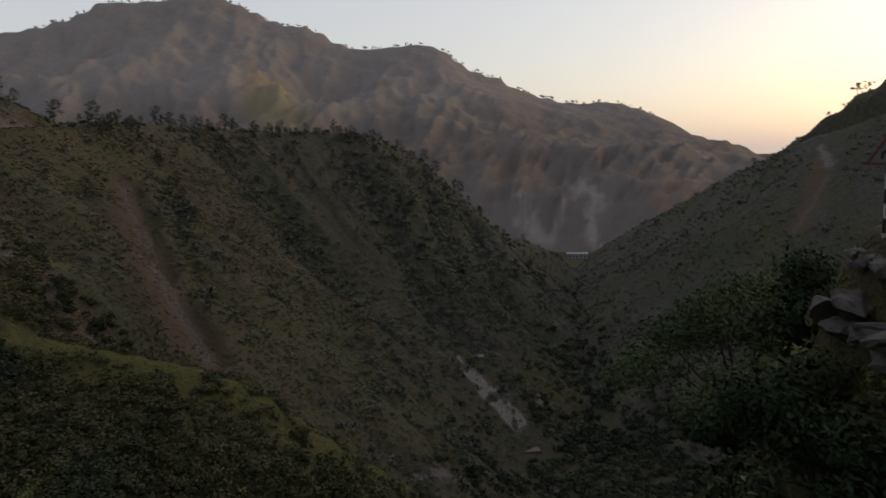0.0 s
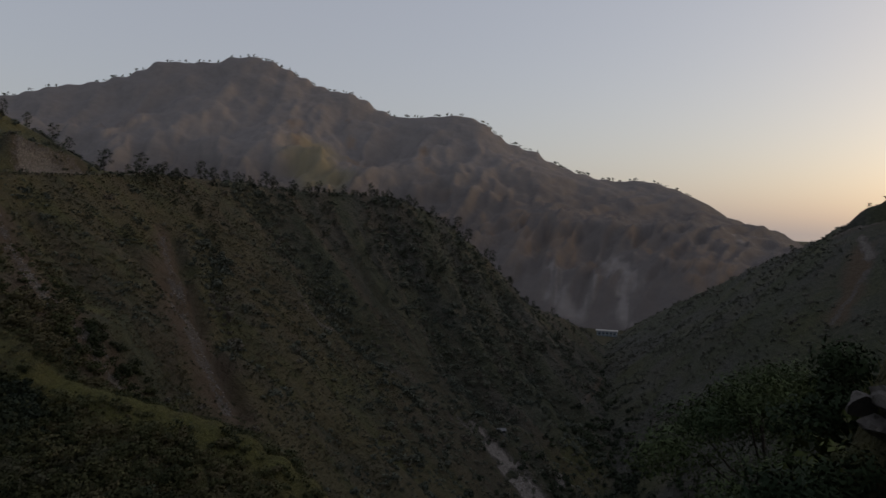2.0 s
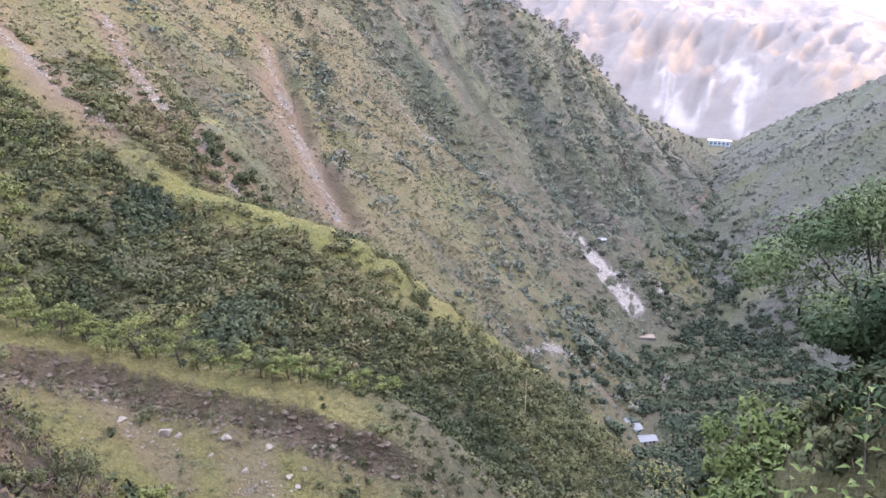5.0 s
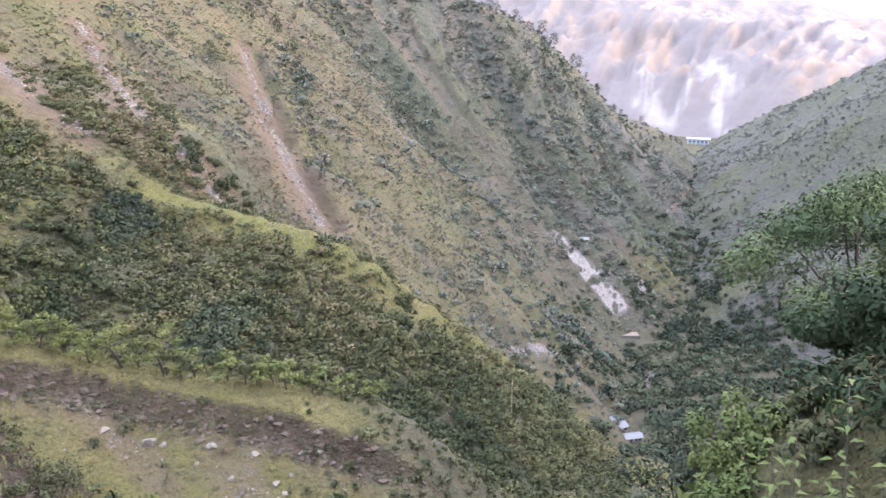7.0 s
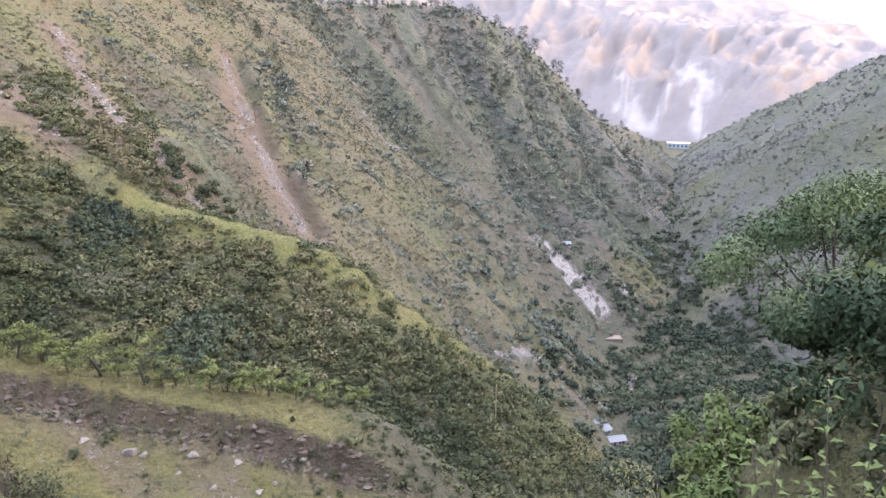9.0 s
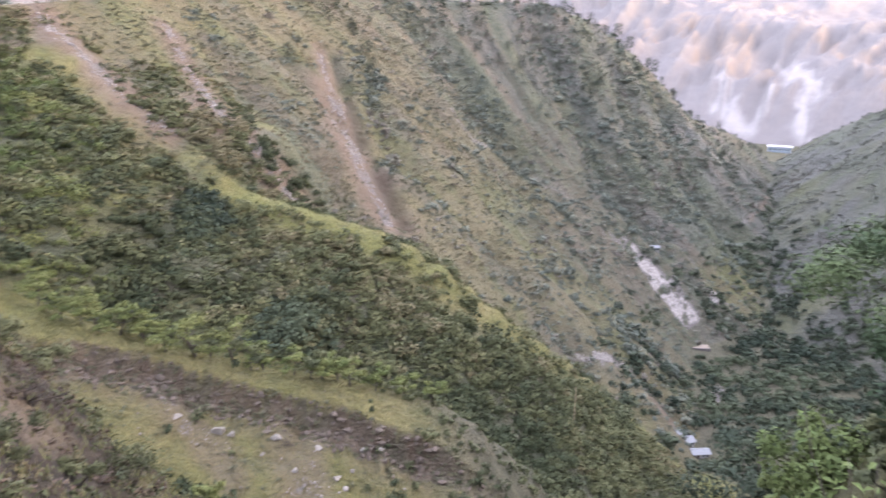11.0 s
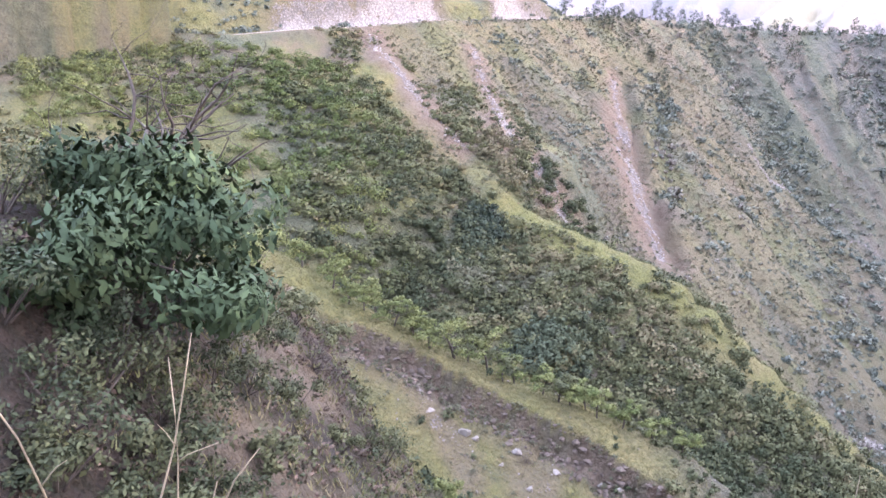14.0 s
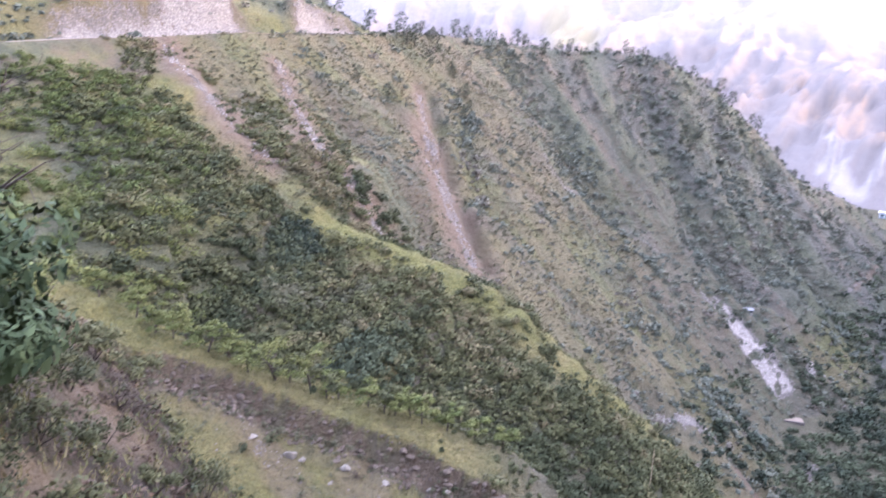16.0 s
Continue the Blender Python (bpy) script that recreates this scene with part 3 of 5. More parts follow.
def make_leaf(name, dark, light, third=None, rough=0.75):
    """Foliage: each plant has its own shade, each leaf differs a little."""
    m, n, l, b = shader(name, rough, 0.08)
    geo = n.new("ShaderNodeNewGeometry")
    c = blend(n, l, attr(n, "tint"), dark, light)
    if third:
        c = blend(n, l, ramp(n, l, attr(n, "tint"), 0.78, 1.0, 0, 0.8), c, third)
    k = ramp(n, l, geo.outputs["Random Per Island"], 0, 1, 0.86, 1.16)
    mul = n.new("ShaderNodeVectorMath")
    mul.operation = "SCALE"
    l.new(c, mul.inputs[0])
    l.new(k, mul.inputs["Scale"])
    l.new(mul.outputs[0], b.inputs["Base Color"])
    return m


SCRUB_FLOOR, DRY, DRY_BROWN = (0.050, 0.050, 0.030), (0.086, 0.076, 0.048), (0.084, 0.067, 0.051)
GRASS, GRASS_DARK, GRASS_DRY = (0.128, 0.124, 0.040), (0.088, 0.090, 0.030), (0.150, 0.128, 0.055)
SOIL, SOIL_RED, SOIL_DARK = (0.130, 0.103, 0.073), (0.112, 0.077, 0.054), (0.058, 0.044, 0.032)
# greyed ground colours that stand for haze on the farther slopes
HAZED, HAZED_DARK = (0.103, 0.098, 0.085), (0.070, 0.073, 0.064)
SCRUB_GREEN, SCRUB_OLIVE = (0.052, 0.062, 0.038), (0.086, 0.091, 0.055)
STONE, STONE_DARK = (0.196, 0.178, 0.158), (0.108, 0.096, 0.085)
# rock colours greyed to mauve, with haze painted in
MOUNT_A, MOUNT_B, MOUNT_C = (0.112, 0.100, 0.096), (0.128, 0.112, 0.104), (0.100, 0.092, 0.088)
# two lighter greys for the upper mountain, standing for haze there
MOUNT_HAZE, MOUNT_HAZE_PALE = (0.158, 0.146, 0.142), (0.192, 0.174, 0.164)
MOUNT_SUNLIT, MOUNT_OCHRE, MOUNT_PALE = (0.185, 0.160, 0.095), (0.170, 0.128, 0.098), (0.205, 0.186, 0.175)
ground_mat, mount_mat = make_ground(), make_mountain()
leaf_scrub = make_leaf("scrub_leaves", (0.030, 0.037, 0.019), (0.090, 0.090, 0.040), (0.096, 0.080, 0.046))
leaf_tussock = make_leaf("tussock_leaves", (0.066, 0.066, 0.040), (0.108, 0.102, 0.058), (0.110, 0.088, 0.060))
# two leaf colours lifted towards grey to stand for haze
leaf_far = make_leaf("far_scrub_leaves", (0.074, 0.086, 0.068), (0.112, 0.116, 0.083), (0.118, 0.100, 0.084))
leaf_hazed = make_leaf("hazed_scrub_leaves", (0.080, 0.084, 0.068), (0.112, 0.112, 0.088), (0.112, 0.098, 0.083))
leaf_dark = make_leaf("dark_broad_leaves", (0.017, 0.028, 0.014), (0.042, 0.059, 0.026), (0.075, 0.095, 0.034))
leaf_feather = make_leaf("feathery_green_leaves", (0.034, 0.052, 0.024), (0.090, 0.112, 0.044))
leaf_green = make_leaf("bright_green_leaves", (0.050, 0.066, 0.021), (0.108, 0.116, 0.040))
leaf_valley = make_leaf("valley_tree_leaves", (0.022, 0.030, 0.020), (0.052, 0.062, 0.035))
leaf_dry = make_leaf("dry_brown_leaves", (0.045, 0.034, 0.025), (0.115, 0.082, 0.058))
leaf_shoot = make_leaf("fresh_shoot_leaves", (0.036, 0.054, 0.017), (0.068, 0.086, 0.027))
leaf_pine = make_leaf("pine_needles", (0.020, 0.026, 0.019), (0.045, 0.053, 0.031))
leaf_blade = make_leaf("grass_blades", (0.080, 0.084, 0.034), (0.135, 0.127, 0.056), (0.165, 0.135, 0.082))
bark_mat = plain("bark", (0.055, 0.043, 0.033), 0.9, scale=9, vary=0.4, bump=0.02)
cane_mat = plain("dry_cane", (0.246, 0.199, 0.135), 0.7, scale=5)
rock_mat = plain("grey_rock", (0.092, 0.082, 0.073), 0.9, scale=1.6, vary=0.45, bump=0.12)
pale_rock_mat = plain("pale_stone", (0.158, 0.140, 0.116), 0.9, scale=3.0, vary=0.3, bump=0.05)
scree_mat = plain("scree_stone", (0.202, 0.180, 0.163), 0.9, scale=2.0, vary=0.3, bump=0.05)
brown_rock_mat = plain("brown_rock", (0.090, 0.070, 0.053), 0.9, scale=2.0, vary=0.4, bump=0.06)
asphalt_mat = plain("worn_asphalt", (0.05, 0.048, 0.046), 0.95, scale=3, vary=0.35, gloss=0.1)
dust_mat = plain("dusty_road", (0.164, 0.142, 0.115), 0.95, scale=1.5, vary=0.25)
white_mat = plain("white_paint", (0.365, 0.361, 0.346), 0.6, scale=4, vary=0.12, bump=0.003)
black_mat = plain("black_paint", (0.025, 0.025, 0.025), 0.6, scale=4, vary=0.2, bump=0.003)
red_mat = plain("red_paint", (0.16, 0.04, 0.034), 0.55, scale=4, vary=0.2, bump=0.003)
roof_mat = plain("white_sheet_roof", (0.128, 0.131, 0.134), 0.5, scale=1.2, vary=0.15, bump=0.01)
wall_mat = plain("limewashed_wall", (0.215, 0.203, 0.183), 0.9, scale=1.2, vary=0.2, bump=0.01)
# the plate's white is lowered to grey to stand for dusk shade
sign_mat = plain("greyed_sign_plate", (0.172, 0.168, 0.162), 0.6, scale=4, vary=0.25, bump=0.003)
blue_mat = plain("blue_grey_wall", (0.168, 0.206, 0.234), 0.85, scale=0.3, vary=0.2, bump=0.02)
tyre_mat = plain("tyre_rubber", (0.02, 0.02, 0.02), 0.8)
glass_mat = plain("dark_window_glass", (0.03, 0.035, 0.04), 0.1, vary=0.05, bump=0.0, gloss=0.5)
car_mat = plain("white_car_paint", (0.468, 0.468, 0.462), 0.3, vary=0.05, bump=0.0, gloss=0.5)
grey_car_mat = plain("grey_truck_paint", (0.45, 0.44, 0.42), 0.45, vary=0.1, bump=0.0, gloss=0.5)
sand_mat = plain("pale_sandy_field", (0.162, 0.129, 0.098), 0.95, scale=0.6, vary=0.15, bump=0.03)

# ---- ground: one sheet from the camera's feet to the horizon ----
def sheet(name, keep, material):
    me = bpy.data.meshes.new(name)
    quads = QUADS[keep]
    used, inv = np.unique(quads, return_inverse=True)
    me.vertices.add(len(used))
    me.vertices.foreach_set("co", VERTS[used].ravel())
    me.loops.add(quads.size)
    me.loops.foreach_set("vertex_index", inv.ravel().astype(np.int32))
    me.polygons.add(len(quads))
    me.polygons.foreach_set("loop_start", np.arange(0, quads.size, 4, dtype=np.int32))
    me.polygons.foreach_set("use_smooth", np.ones(len(quads), dtype=bool))
    me.update(calc_edges=True)
    me.materials.append(material)
    return new(name, me), used


BEARING = np.radians(np.concatenate([np.arange(-180, -46, 3.0), np.arange(-46, 72, 0.2), np.arange(72, 180, 3.0)]))
RADIUS = np.concatenate([[-0.03, 0.5], np.exp(np.linspace(math.log(1.2), math.log(58), 150))[:-1], np.arange(58, 106, 0.5), np.arange(106, 180, 1.6), np.arange(180, 620, 2.8), np.arange(620, 1100, 7),
                         np.arange(1100, 2600, 14), np.linspace(2600, 4700, 14)])
BB, RR = np.meshgrid(BEARING, RADIUS)
GX, GY = -RR * np.sin(BB), RR * np.cos(BB)
GZ, ZONE, ALONG, AWAY = land(GX.ravel(), GY.ravel())
VERTS = np.stack([GX.ravel(), GY.ravel(), GZ], 1)
n_b, n_r = len(BEARING), len(RADIUS)
ii, jj = np.meshgrid(np.arange(n_r - 1), np.arange(n_b), indexing="ij")
jn = (jj + 1) % n_b
QUADS = np.stack([ii * n_b + jj, (ii + 1) * n_b + jj, (ii + 1) * n_b + jn, ii * n_b + jn], -1).reshape(-1, 4)[:, ::-1]
far = (ZONE[QUADS] == 7).all(1) & (RR.ravel()[QUADS].min(1) > 950)
ground, ground_used = sheet("ground", ~far, ground_mat)
tagged(ground, "steep scrubby valley hillsides with grass, bushes, gullies and scree", "hillside", kind="structure")
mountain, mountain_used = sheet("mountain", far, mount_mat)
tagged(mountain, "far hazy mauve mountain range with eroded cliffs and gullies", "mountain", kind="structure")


def store(ob, used, **fields):
    for name, values in fields.items():
        a = ob.data.attributes.new(name, "FLOAT", "POINT")
        a.data.foreach_set("value", values[used].astype(np.float32))


GRASSY, SOILY, STONY = cover(GX.ravel(), GY.ravel(), GZ, ZONE, ALONG, AWAY)
STREAKY = np.where(np.isin(ZONE, (2, 3, 4, 8, 10)), smooth(0.40, 0.60, 0.6 * fbm(ALONG / 11, AWAY / 75, 62) + 0.4 * fbm(GX.ravel() / 30, GY.ravel() / 30, 63)), 0.3)
store(ground, ground_used, streak=STREAKY, grass=GRASSY, soil=SOILY, stone=STONY, earth_shade=earth_shade(ZONE, GX.ravel(), GY.ravel()), hazed=hazed(ZONE, ALONG, AWAY, GX.ravel(), GY.ravel()))
OCHRE, PALE, SUNLIT_TINT = crags(GX.ravel(), GY.ravel())
# the dry mask lightens the mountain with height, as painted haze
store(mountain, mountain_used, ochre=OCHRE, pale=PALE, green=SUNLIT_TINT, dry=smooth(30, 210, GZ + 90 * (fbm(GX.ravel() / 120, GY.ravel() / 120, 98) - 0.5)))

# ---- plants: builders ----
def height(x, y):
    return float(land(np.array([float(x)]), np.array([float(y)]))[0][0])


def leaf_mesh(name, centres, radii, shades, count, size, material, rng, flat=0.75, lobes=6, narrow=0.6, droop=0.0, spread=0.42):
    """One mesh of leaves: round each centre, lobes of small leaf-shaped quads with gaps between."""
    centres, radii = np.asarray(centres, float).reshape(-1, 3), np.asarray(radii, float).ravel()
    n = len(centres)
    lobe = rng.normal(size=(n, lobes, 3))
    lobe /= np.linalg.norm(lobe, axis=2, keepdims=True)
    lobe *= rng.uniform(0.35, 0.75, (n, lobes, 1))
    lobe[:, :, 2] = np.abs(lobe[:, :, 2]) * 0.9 - 0.15
    pick = rng.integers(0, lobes, (n, count))
    off = rng.normal(size=(n, count, 3))
    off /= np.linalg.norm(off, axis=2, keepdims=True)
    off *= spread * rng.uniform(0.45, 1.05, (n, count, 1)) ** 0.6
    local = np.take_along_axis(lobe, pick[:, :, None], 1) + off
    p = centres[:, None, :] + local * radii[:, None, None] * np.array([1, 1, flat])
    nor = off / np.linalg.norm(off, axis=2, keepdims=True) + rng.normal(scale=0.55, size=off.shape) + np.array([0, 0, 0.5])
    nor /= np.linalg.norm(nor, axis=2, keepdims=True)
    u = np.cross(nor, rng.normal(size=nor.shape))
    u /= np.linalg.norm(u, axis=2, keepdims=True)
    u[:, :, 2] -= droop
    v = np.cross(nor, u)
    sz = size * rng.uniform(0.6, 1.4, (n, count, 1)) * (radii / radii.mean())[:, None, None] ** 0.4
    if size >= 0.2:      # plants far off: three-cornered leaves
        quad = np.stack([p - u * sz, p - v * sz * narrow * 1.3 + u * sz * 0.6, p + v * sz * narrow * 1.3 + u * sz * 0.6], 2).reshape(-1, 3)
    else:
        quad = np.stack([p - u * sz, p - v * sz * narrow + u * sz * 0.1, p + u * sz, p + v * sz * narrow + u * sz * 0.1], 2).reshape(-1, 3)
    tint = np.repeat(np.clip(np.asarray(shades, float).ravel()[:, None] + rng.normal(scale=0.07, size=(n, count)), 0, 1).ravel(), 3 if size >= 0.2 else 4)
    soft = off / np.linalg.norm(off, axis=2, keepdims=True) + 0.4 * local + 0.9 * nor + np.array([0, 0, 0.3])
    soft /= np.linalg.norm(soft, axis=2, keepdims=True)
    return quad_mesh(name, quad, tint, material, np.repeat(soft.reshape(-1, 3), 3 if size >= 0.2 else 4, 0), 3 if size >= 0.2 else 4)


def quad_mesh(name, quad, tint, material, soft=None, corners=4):
    me = bpy.data.meshes.new(name)
    k = len(quad) // corners
    me.vertices.add(len(quad))
    me.vertices.foreach_set("co", quad.ravel())
    me.loops.add(len(quad))
    me.loops.foreach_set("vertex_index", np.arange(len(quad), dtype=np.int32))
    me.polygons.add(k)
    me.polygons.foreach_set("loop_start", np.arange(0, len(quad), corners, dtype=np.int32))
    me.update(calc_edges=True)
    a = me.attributes.new("tint", "FLOAT", "POINT")
    a.data.foreach_set("value", tint.astype(np.float32))
    if soft is not None:
        me.attributes.new("custom_normal", "FLOAT_VECTOR", "POINT").data.foreach_set("vector", soft.astype(np.float32).ravel())
    me.materials.append(material)
    return me


def limb_mesh(name, limbs, material, sides=7):
    """Tapered limbs: each a list of (point, radius)."""
    verts, faces = [], []
    for limb in limbs:
        first = len(verts)
        for i, (p, r) in enumerate(limb):
            a, b = Vector(limb[max(i - 1, 0)][0]), Vector(limb[min(i + 1, len(limb) - 1)][0])
            q = (b - a).to_track_quat("Z", "Y")
            for k in range(sides):
                t = 2 * math.pi * k / sides
                verts.append(Vector(p) + q @ Vector((r * math.cos(t), r * math.sin(t), 0)))
        for i in range(len(limb) - 1):
            for k in range(sides):
                a, b = first + i * sides + k, first + i * sides + (k + 1) % sides
                faces.append((a, b, b + sides, a + sides))
        faces.append(tuple(first + (len(limb) - 1) * sides + k for k in range(sides)))
        faces.append(tuple(first + k for k in reversed(range(sides))))
    me = bpy.data.meshes.new(name)
    me.from_pydata(verts, [], faces)
    me.materials.append(material)
    for f in me.polygons:
        f.use_smooth = True
    return me


def wander(rng, start, way, length, radius, steps=5, bend=0.25, tip=0.25):
    """A limb that bends as it grows and thins towards its tip."""
    p, w, limb = Vector(start), Vector(way).normalized(), []
    for i in range(steps + 1):
        limb.append((p.copy(), radius * (1 - (1 - tip) * i / steps)))
        w = (w + Vector(rng.normal(scale=bend, size=3))).normalized()
        p = p + w * (length / steps)
    return limb


def under(ob, parent):
    ob.parent = parent
    return ob


def broad_tree(name, seed, tall, crown, leaves, size, leaf, label, category="tree", bare=0.4, shade=0.5, flat=0.75, clumps=9, lean=(0, 0), droop=0.15, puff=(0.30, 0.50), reach=(0.55, 1.0)):
    """A broadleaved tree: trunk with limbs, and a crown of leaf clumps at the limbs' ends. Its foot is the origin."""
    rng = np.random.default_rng(seed)
    root = new(name)
    trunk = wander(rng, (0, 0, -0.4), (lean[0], lean[1], 1), tall * 0.62 + 0.4, tall * 0.028 + 0.03, 6, 0.10, 0.45)
    under(new("trunk", limb_mesh("trunk", [trunk], bark_mat)), root)
    ends, shades = [], []
    for i in range(clumps):
        start, r = trunk[3 + i % 4]
        a = 2 * math.pi * (i + rng.uniform(-0.3, 0.3)) / clumps * 2.4
        way = (math.cos(a), math.sin(a), rng.uniform(0.15, 1.1))
        limb = wander(rng, start, way, crown * rng.uniform(*reach), r * 0.55, 4, 0.18, 0.2)
        under(new("limb", limb_mesh("limb", [limb], bark_mat, 5)), root)
        ends.append(limb[-1][0])
        shades.append(shade + rng.normal(scale=0.16))
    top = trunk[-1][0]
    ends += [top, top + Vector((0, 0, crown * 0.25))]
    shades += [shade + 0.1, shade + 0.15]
    radii = [crown * rng.uniform(*puff) for _ in ends]
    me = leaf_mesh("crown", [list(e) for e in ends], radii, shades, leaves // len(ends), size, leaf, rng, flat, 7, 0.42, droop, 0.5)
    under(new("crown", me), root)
    return tagged(root, label, category)


def pine(name, seed, tall, label):
    """A chir pine: bare lower trunk, rounded layered crown."""
    rng = np.random.default_rng(seed)
    root = new(name)
    trunk = wander(rng, (0, 0, -0.6), (0, 0, 1), tall * 0.92 + 0.6, tall * 0.018, 6, 0.04, 0.3)
    under(new("trunk", limb_mesh("trunk", [trunk], bark_mat, 6)), root)
    cs, rs, sh, limbs = [], [], [], []
    for i in range(13):
        u = 0.28 + 0.70 * i / 12
        a = i * 2.4 + rng.uniform(-0.4, 0.4)
        out = tall * 0.24 * math.sin(math.pi * min(1, (u - 0.12) / 1.0)) * rng.uniform(0.6, 1.15)
        c = Vector((math.cos(a) * out, math.sin(a) * out, tall * u))
        limbs.append([(Vector((0, 0, tall * (u - 0.06))), tall * 0.006), (c, tall * 0.002)])
        cs.append(list(c))
        rs.append(tall * rng.uniform(0.15, 0.22))
        sh.append(rng.uniform(0.2, 0.9))
    under(new("branchwork", limb_mesh("branchwork", limbs, bark_mat, 4)), root)
    under(new("crown", leaf_mesh("crown", cs, rs, sh, 42, tall * 0.034, leaf_pine, rng, 0.75, 5, 0.4, 0.0, 0.5)), root)
    return tagged(root, label, "tree")


def shrub(name, seed, size, leaves, leaf_size, leaf, label, shade=0.5, flat=0.8, stems=9, droop=0.1, narrow=0.42, splay=0.7):
    """A bush: some thin stems from the ground and a low crown."""
    rng = np.random.default_rng(seed)
    root = new(name)
    limbs, ends = [], []
    for i in range(stems):
        a = 2 * math.pi * i / stems + rng.uniform(-0.4, 0.4)
        limb = wander(rng, (0, 0, -0.15), (math.cos(a) * splay, math.sin(a) * splay, 1), size * rng.uniform(0.6, 1.3), 0.012 + size * 0.012, 4, 0.15, 0.3)
        limbs.append(limb)
        ends.append(list(limb[-1][0]))
    ends.append([0, 0, size * 0.7])
    for limb in limbs:
        under(new("stem", limb_mesh("stem", [limb], bark_mat, 5)), root)
    sh = [shade + rng.normal(scale=0.15) for _ in ends]
    me = leaf_mesh("foliage", ends, [size * rng.uniform(0.26, 0.50) for _ in ends], sh, leaves // len(ends), leaf_size, leaf, rng, flat, 6, narrow, droop, 0.5)
    under(new("foliage", me), root)
    return tagged(root, label, "bush")


def off_crest(x, y):
    """0 on the grassy crest of the spur, 1 away from it."""
    d, _, _ = near_line(x, y, SPUR)
    return smooth(2.0, 6.5, d + 9 * (fbm(x / 9, y / 9, 27) - 0.5))


def scatter(seed, tries, bearing, reach, accept):
    """Random places in a sector, with the land under them, where accept() says so."""
    rng = np.random.default_rng(seed)
    a = np.radians(rng.uniform(bearing[0], bearing[1], tries))
    r = np.sqrt(rng.uniform(reach[0] ** 2, reach[1] ** 2, tries))
    x, y = -r * np.sin(a), r * np.cos(a)
    z, zone, along, away = land(x, y)
    grass, soil, stone = cover(x, y, z, zone, along, away)
    keep = rng.uniform(0, 1, tries) < accept(x, y, z, zone, along, away, grass, soil, stone)
    return x[keep], y[keep], z[keep], rng


def thicket(name, seed, tries, bearing, reach, accept, radius, count, size, leaf, label, flat=0.8, limit=5200):
    """Bushes or trees too many to count, as one mesh of leaves."""
    x, y, z, rng = scatter(seed, tries, bearing, reach, accept)
    x, y, z = x[:limit], y[:limit], z[:limit]
    n = len(x)
    rad = radius[0] + (radius[1] - radius[0]) * rng.uniform(0, 1, n) ** 2.2
    shade = np.clip(0.45 + 2.3 * (fbm(x / 18, y / 18, seed) - 0.5) + rng.normal(scale=0.2, size=n), 0, 1)
    me = leaf_mesh(name, np.stack([x, y, z + rad * 0.28], 1), rad, shade, count, size, leaf, rng, flat)
    return tagged(new(name, me), label, "bushes", kind="stuff")


# ---- plants: the cover of the slopes ----
thicket("head_trees", 17, 5200, (40, 68), (120, 245), lambda x, y, z, zo, al, aw, g, s, st: (zo == 10) * off_crest(x, y) * (1 - 0.7 * s) * smooth(0.36, 0.5, fbm(x / 24, y / 24, 54)) * (aw > 9) * 0.8,
        (1.8, 4.2), 170, 0.24, leaf_green, "feathery green trees on the slope under the far road", 0.85, limit=900)
thicket("spur_bushes", 11, 15000, (-8, 52), (100, 240), lambda x, y, z, zo, al, aw, g, s, st: (zo == 2) * off_crest(x, y) * (1 - 0.75 * g) * (1 - st) * (0.45 + 1.1 * fbm(x / 25, y / 25, 4)),
        (0.9, 3.2), 52, 0.30, leaf_scrub, "dense grey-green and olive bushes covering the lower spur")
thicket("spur_trees", 16, 3800, (-6, 50), (105, 235), lambda x, y, z, zo, al, aw, g, s, st: ((zo == 2) | (zo == 10)) * off_crest(x, y) * (1 - 0.8 * g) * smooth(0.34, 0.5, fbm(x / 26, y / 26, 44)) * 0.8,
        (2.0, 4.8), 210, 0.33, leaf_scrub, "rounded grey-green trees among the spur's bushes", 0.85)
thicket("hollow_trees", 20, 2600, (18, 44), (125, 215), lambda x, y, z, zo, al, aw, g, s, st: (zo == 2) * np.maximum(smooth(11, 4, np.hypot(x + 109, y - 157)), np.maximum(smooth(13, 4, np.hypot(x + 75, y - 141)), smooth(9, 3, np.hypot(x + 44, y - 172)))) * 0.9,
        (1.8, 4.0), 200, 0.32, leaf_valley, "dark blue-green trees in the hollows of the spur", 0.95, limit=150)
thicket("grey_trees", 21, 2600, (20, 44), (125, 215), lambda x, y, z, zo, al, aw, g, s, st: (zo == 2) * np.maximum(smooth(8, 3, np.hypot(x + 100, y - 144)), smooth(8, 3, np.hypot(x + 89, y - 154))) * 0.8,
        (1.8, 3.6), 200, 0.30, leaf_tussock, "pale grey-leaved trees on the spur's side", 0.8, limit=60)
thicket("head_bushes", 12, 9000, (30, 72), (110, 290), lambda x, y, z, zo, al, aw, g, s, st: (zo == 10) * off_crest(x, y) * (1 - 0.3 * g) * (1 - 0.7 * s) * smooth(0.28, 0.52, fbm(x / 28, y / 28, 14)),
        (0.8, 2.9), 56, 0.30, leaf_scrub, "green scrub on the slope below the road", limit=3600)
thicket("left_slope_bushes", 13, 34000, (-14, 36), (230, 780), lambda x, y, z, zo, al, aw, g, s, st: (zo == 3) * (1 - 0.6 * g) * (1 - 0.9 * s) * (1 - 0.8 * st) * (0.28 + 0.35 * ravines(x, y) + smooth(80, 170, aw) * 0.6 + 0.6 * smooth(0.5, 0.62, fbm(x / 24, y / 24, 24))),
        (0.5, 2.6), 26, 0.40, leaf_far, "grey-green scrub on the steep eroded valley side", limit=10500)
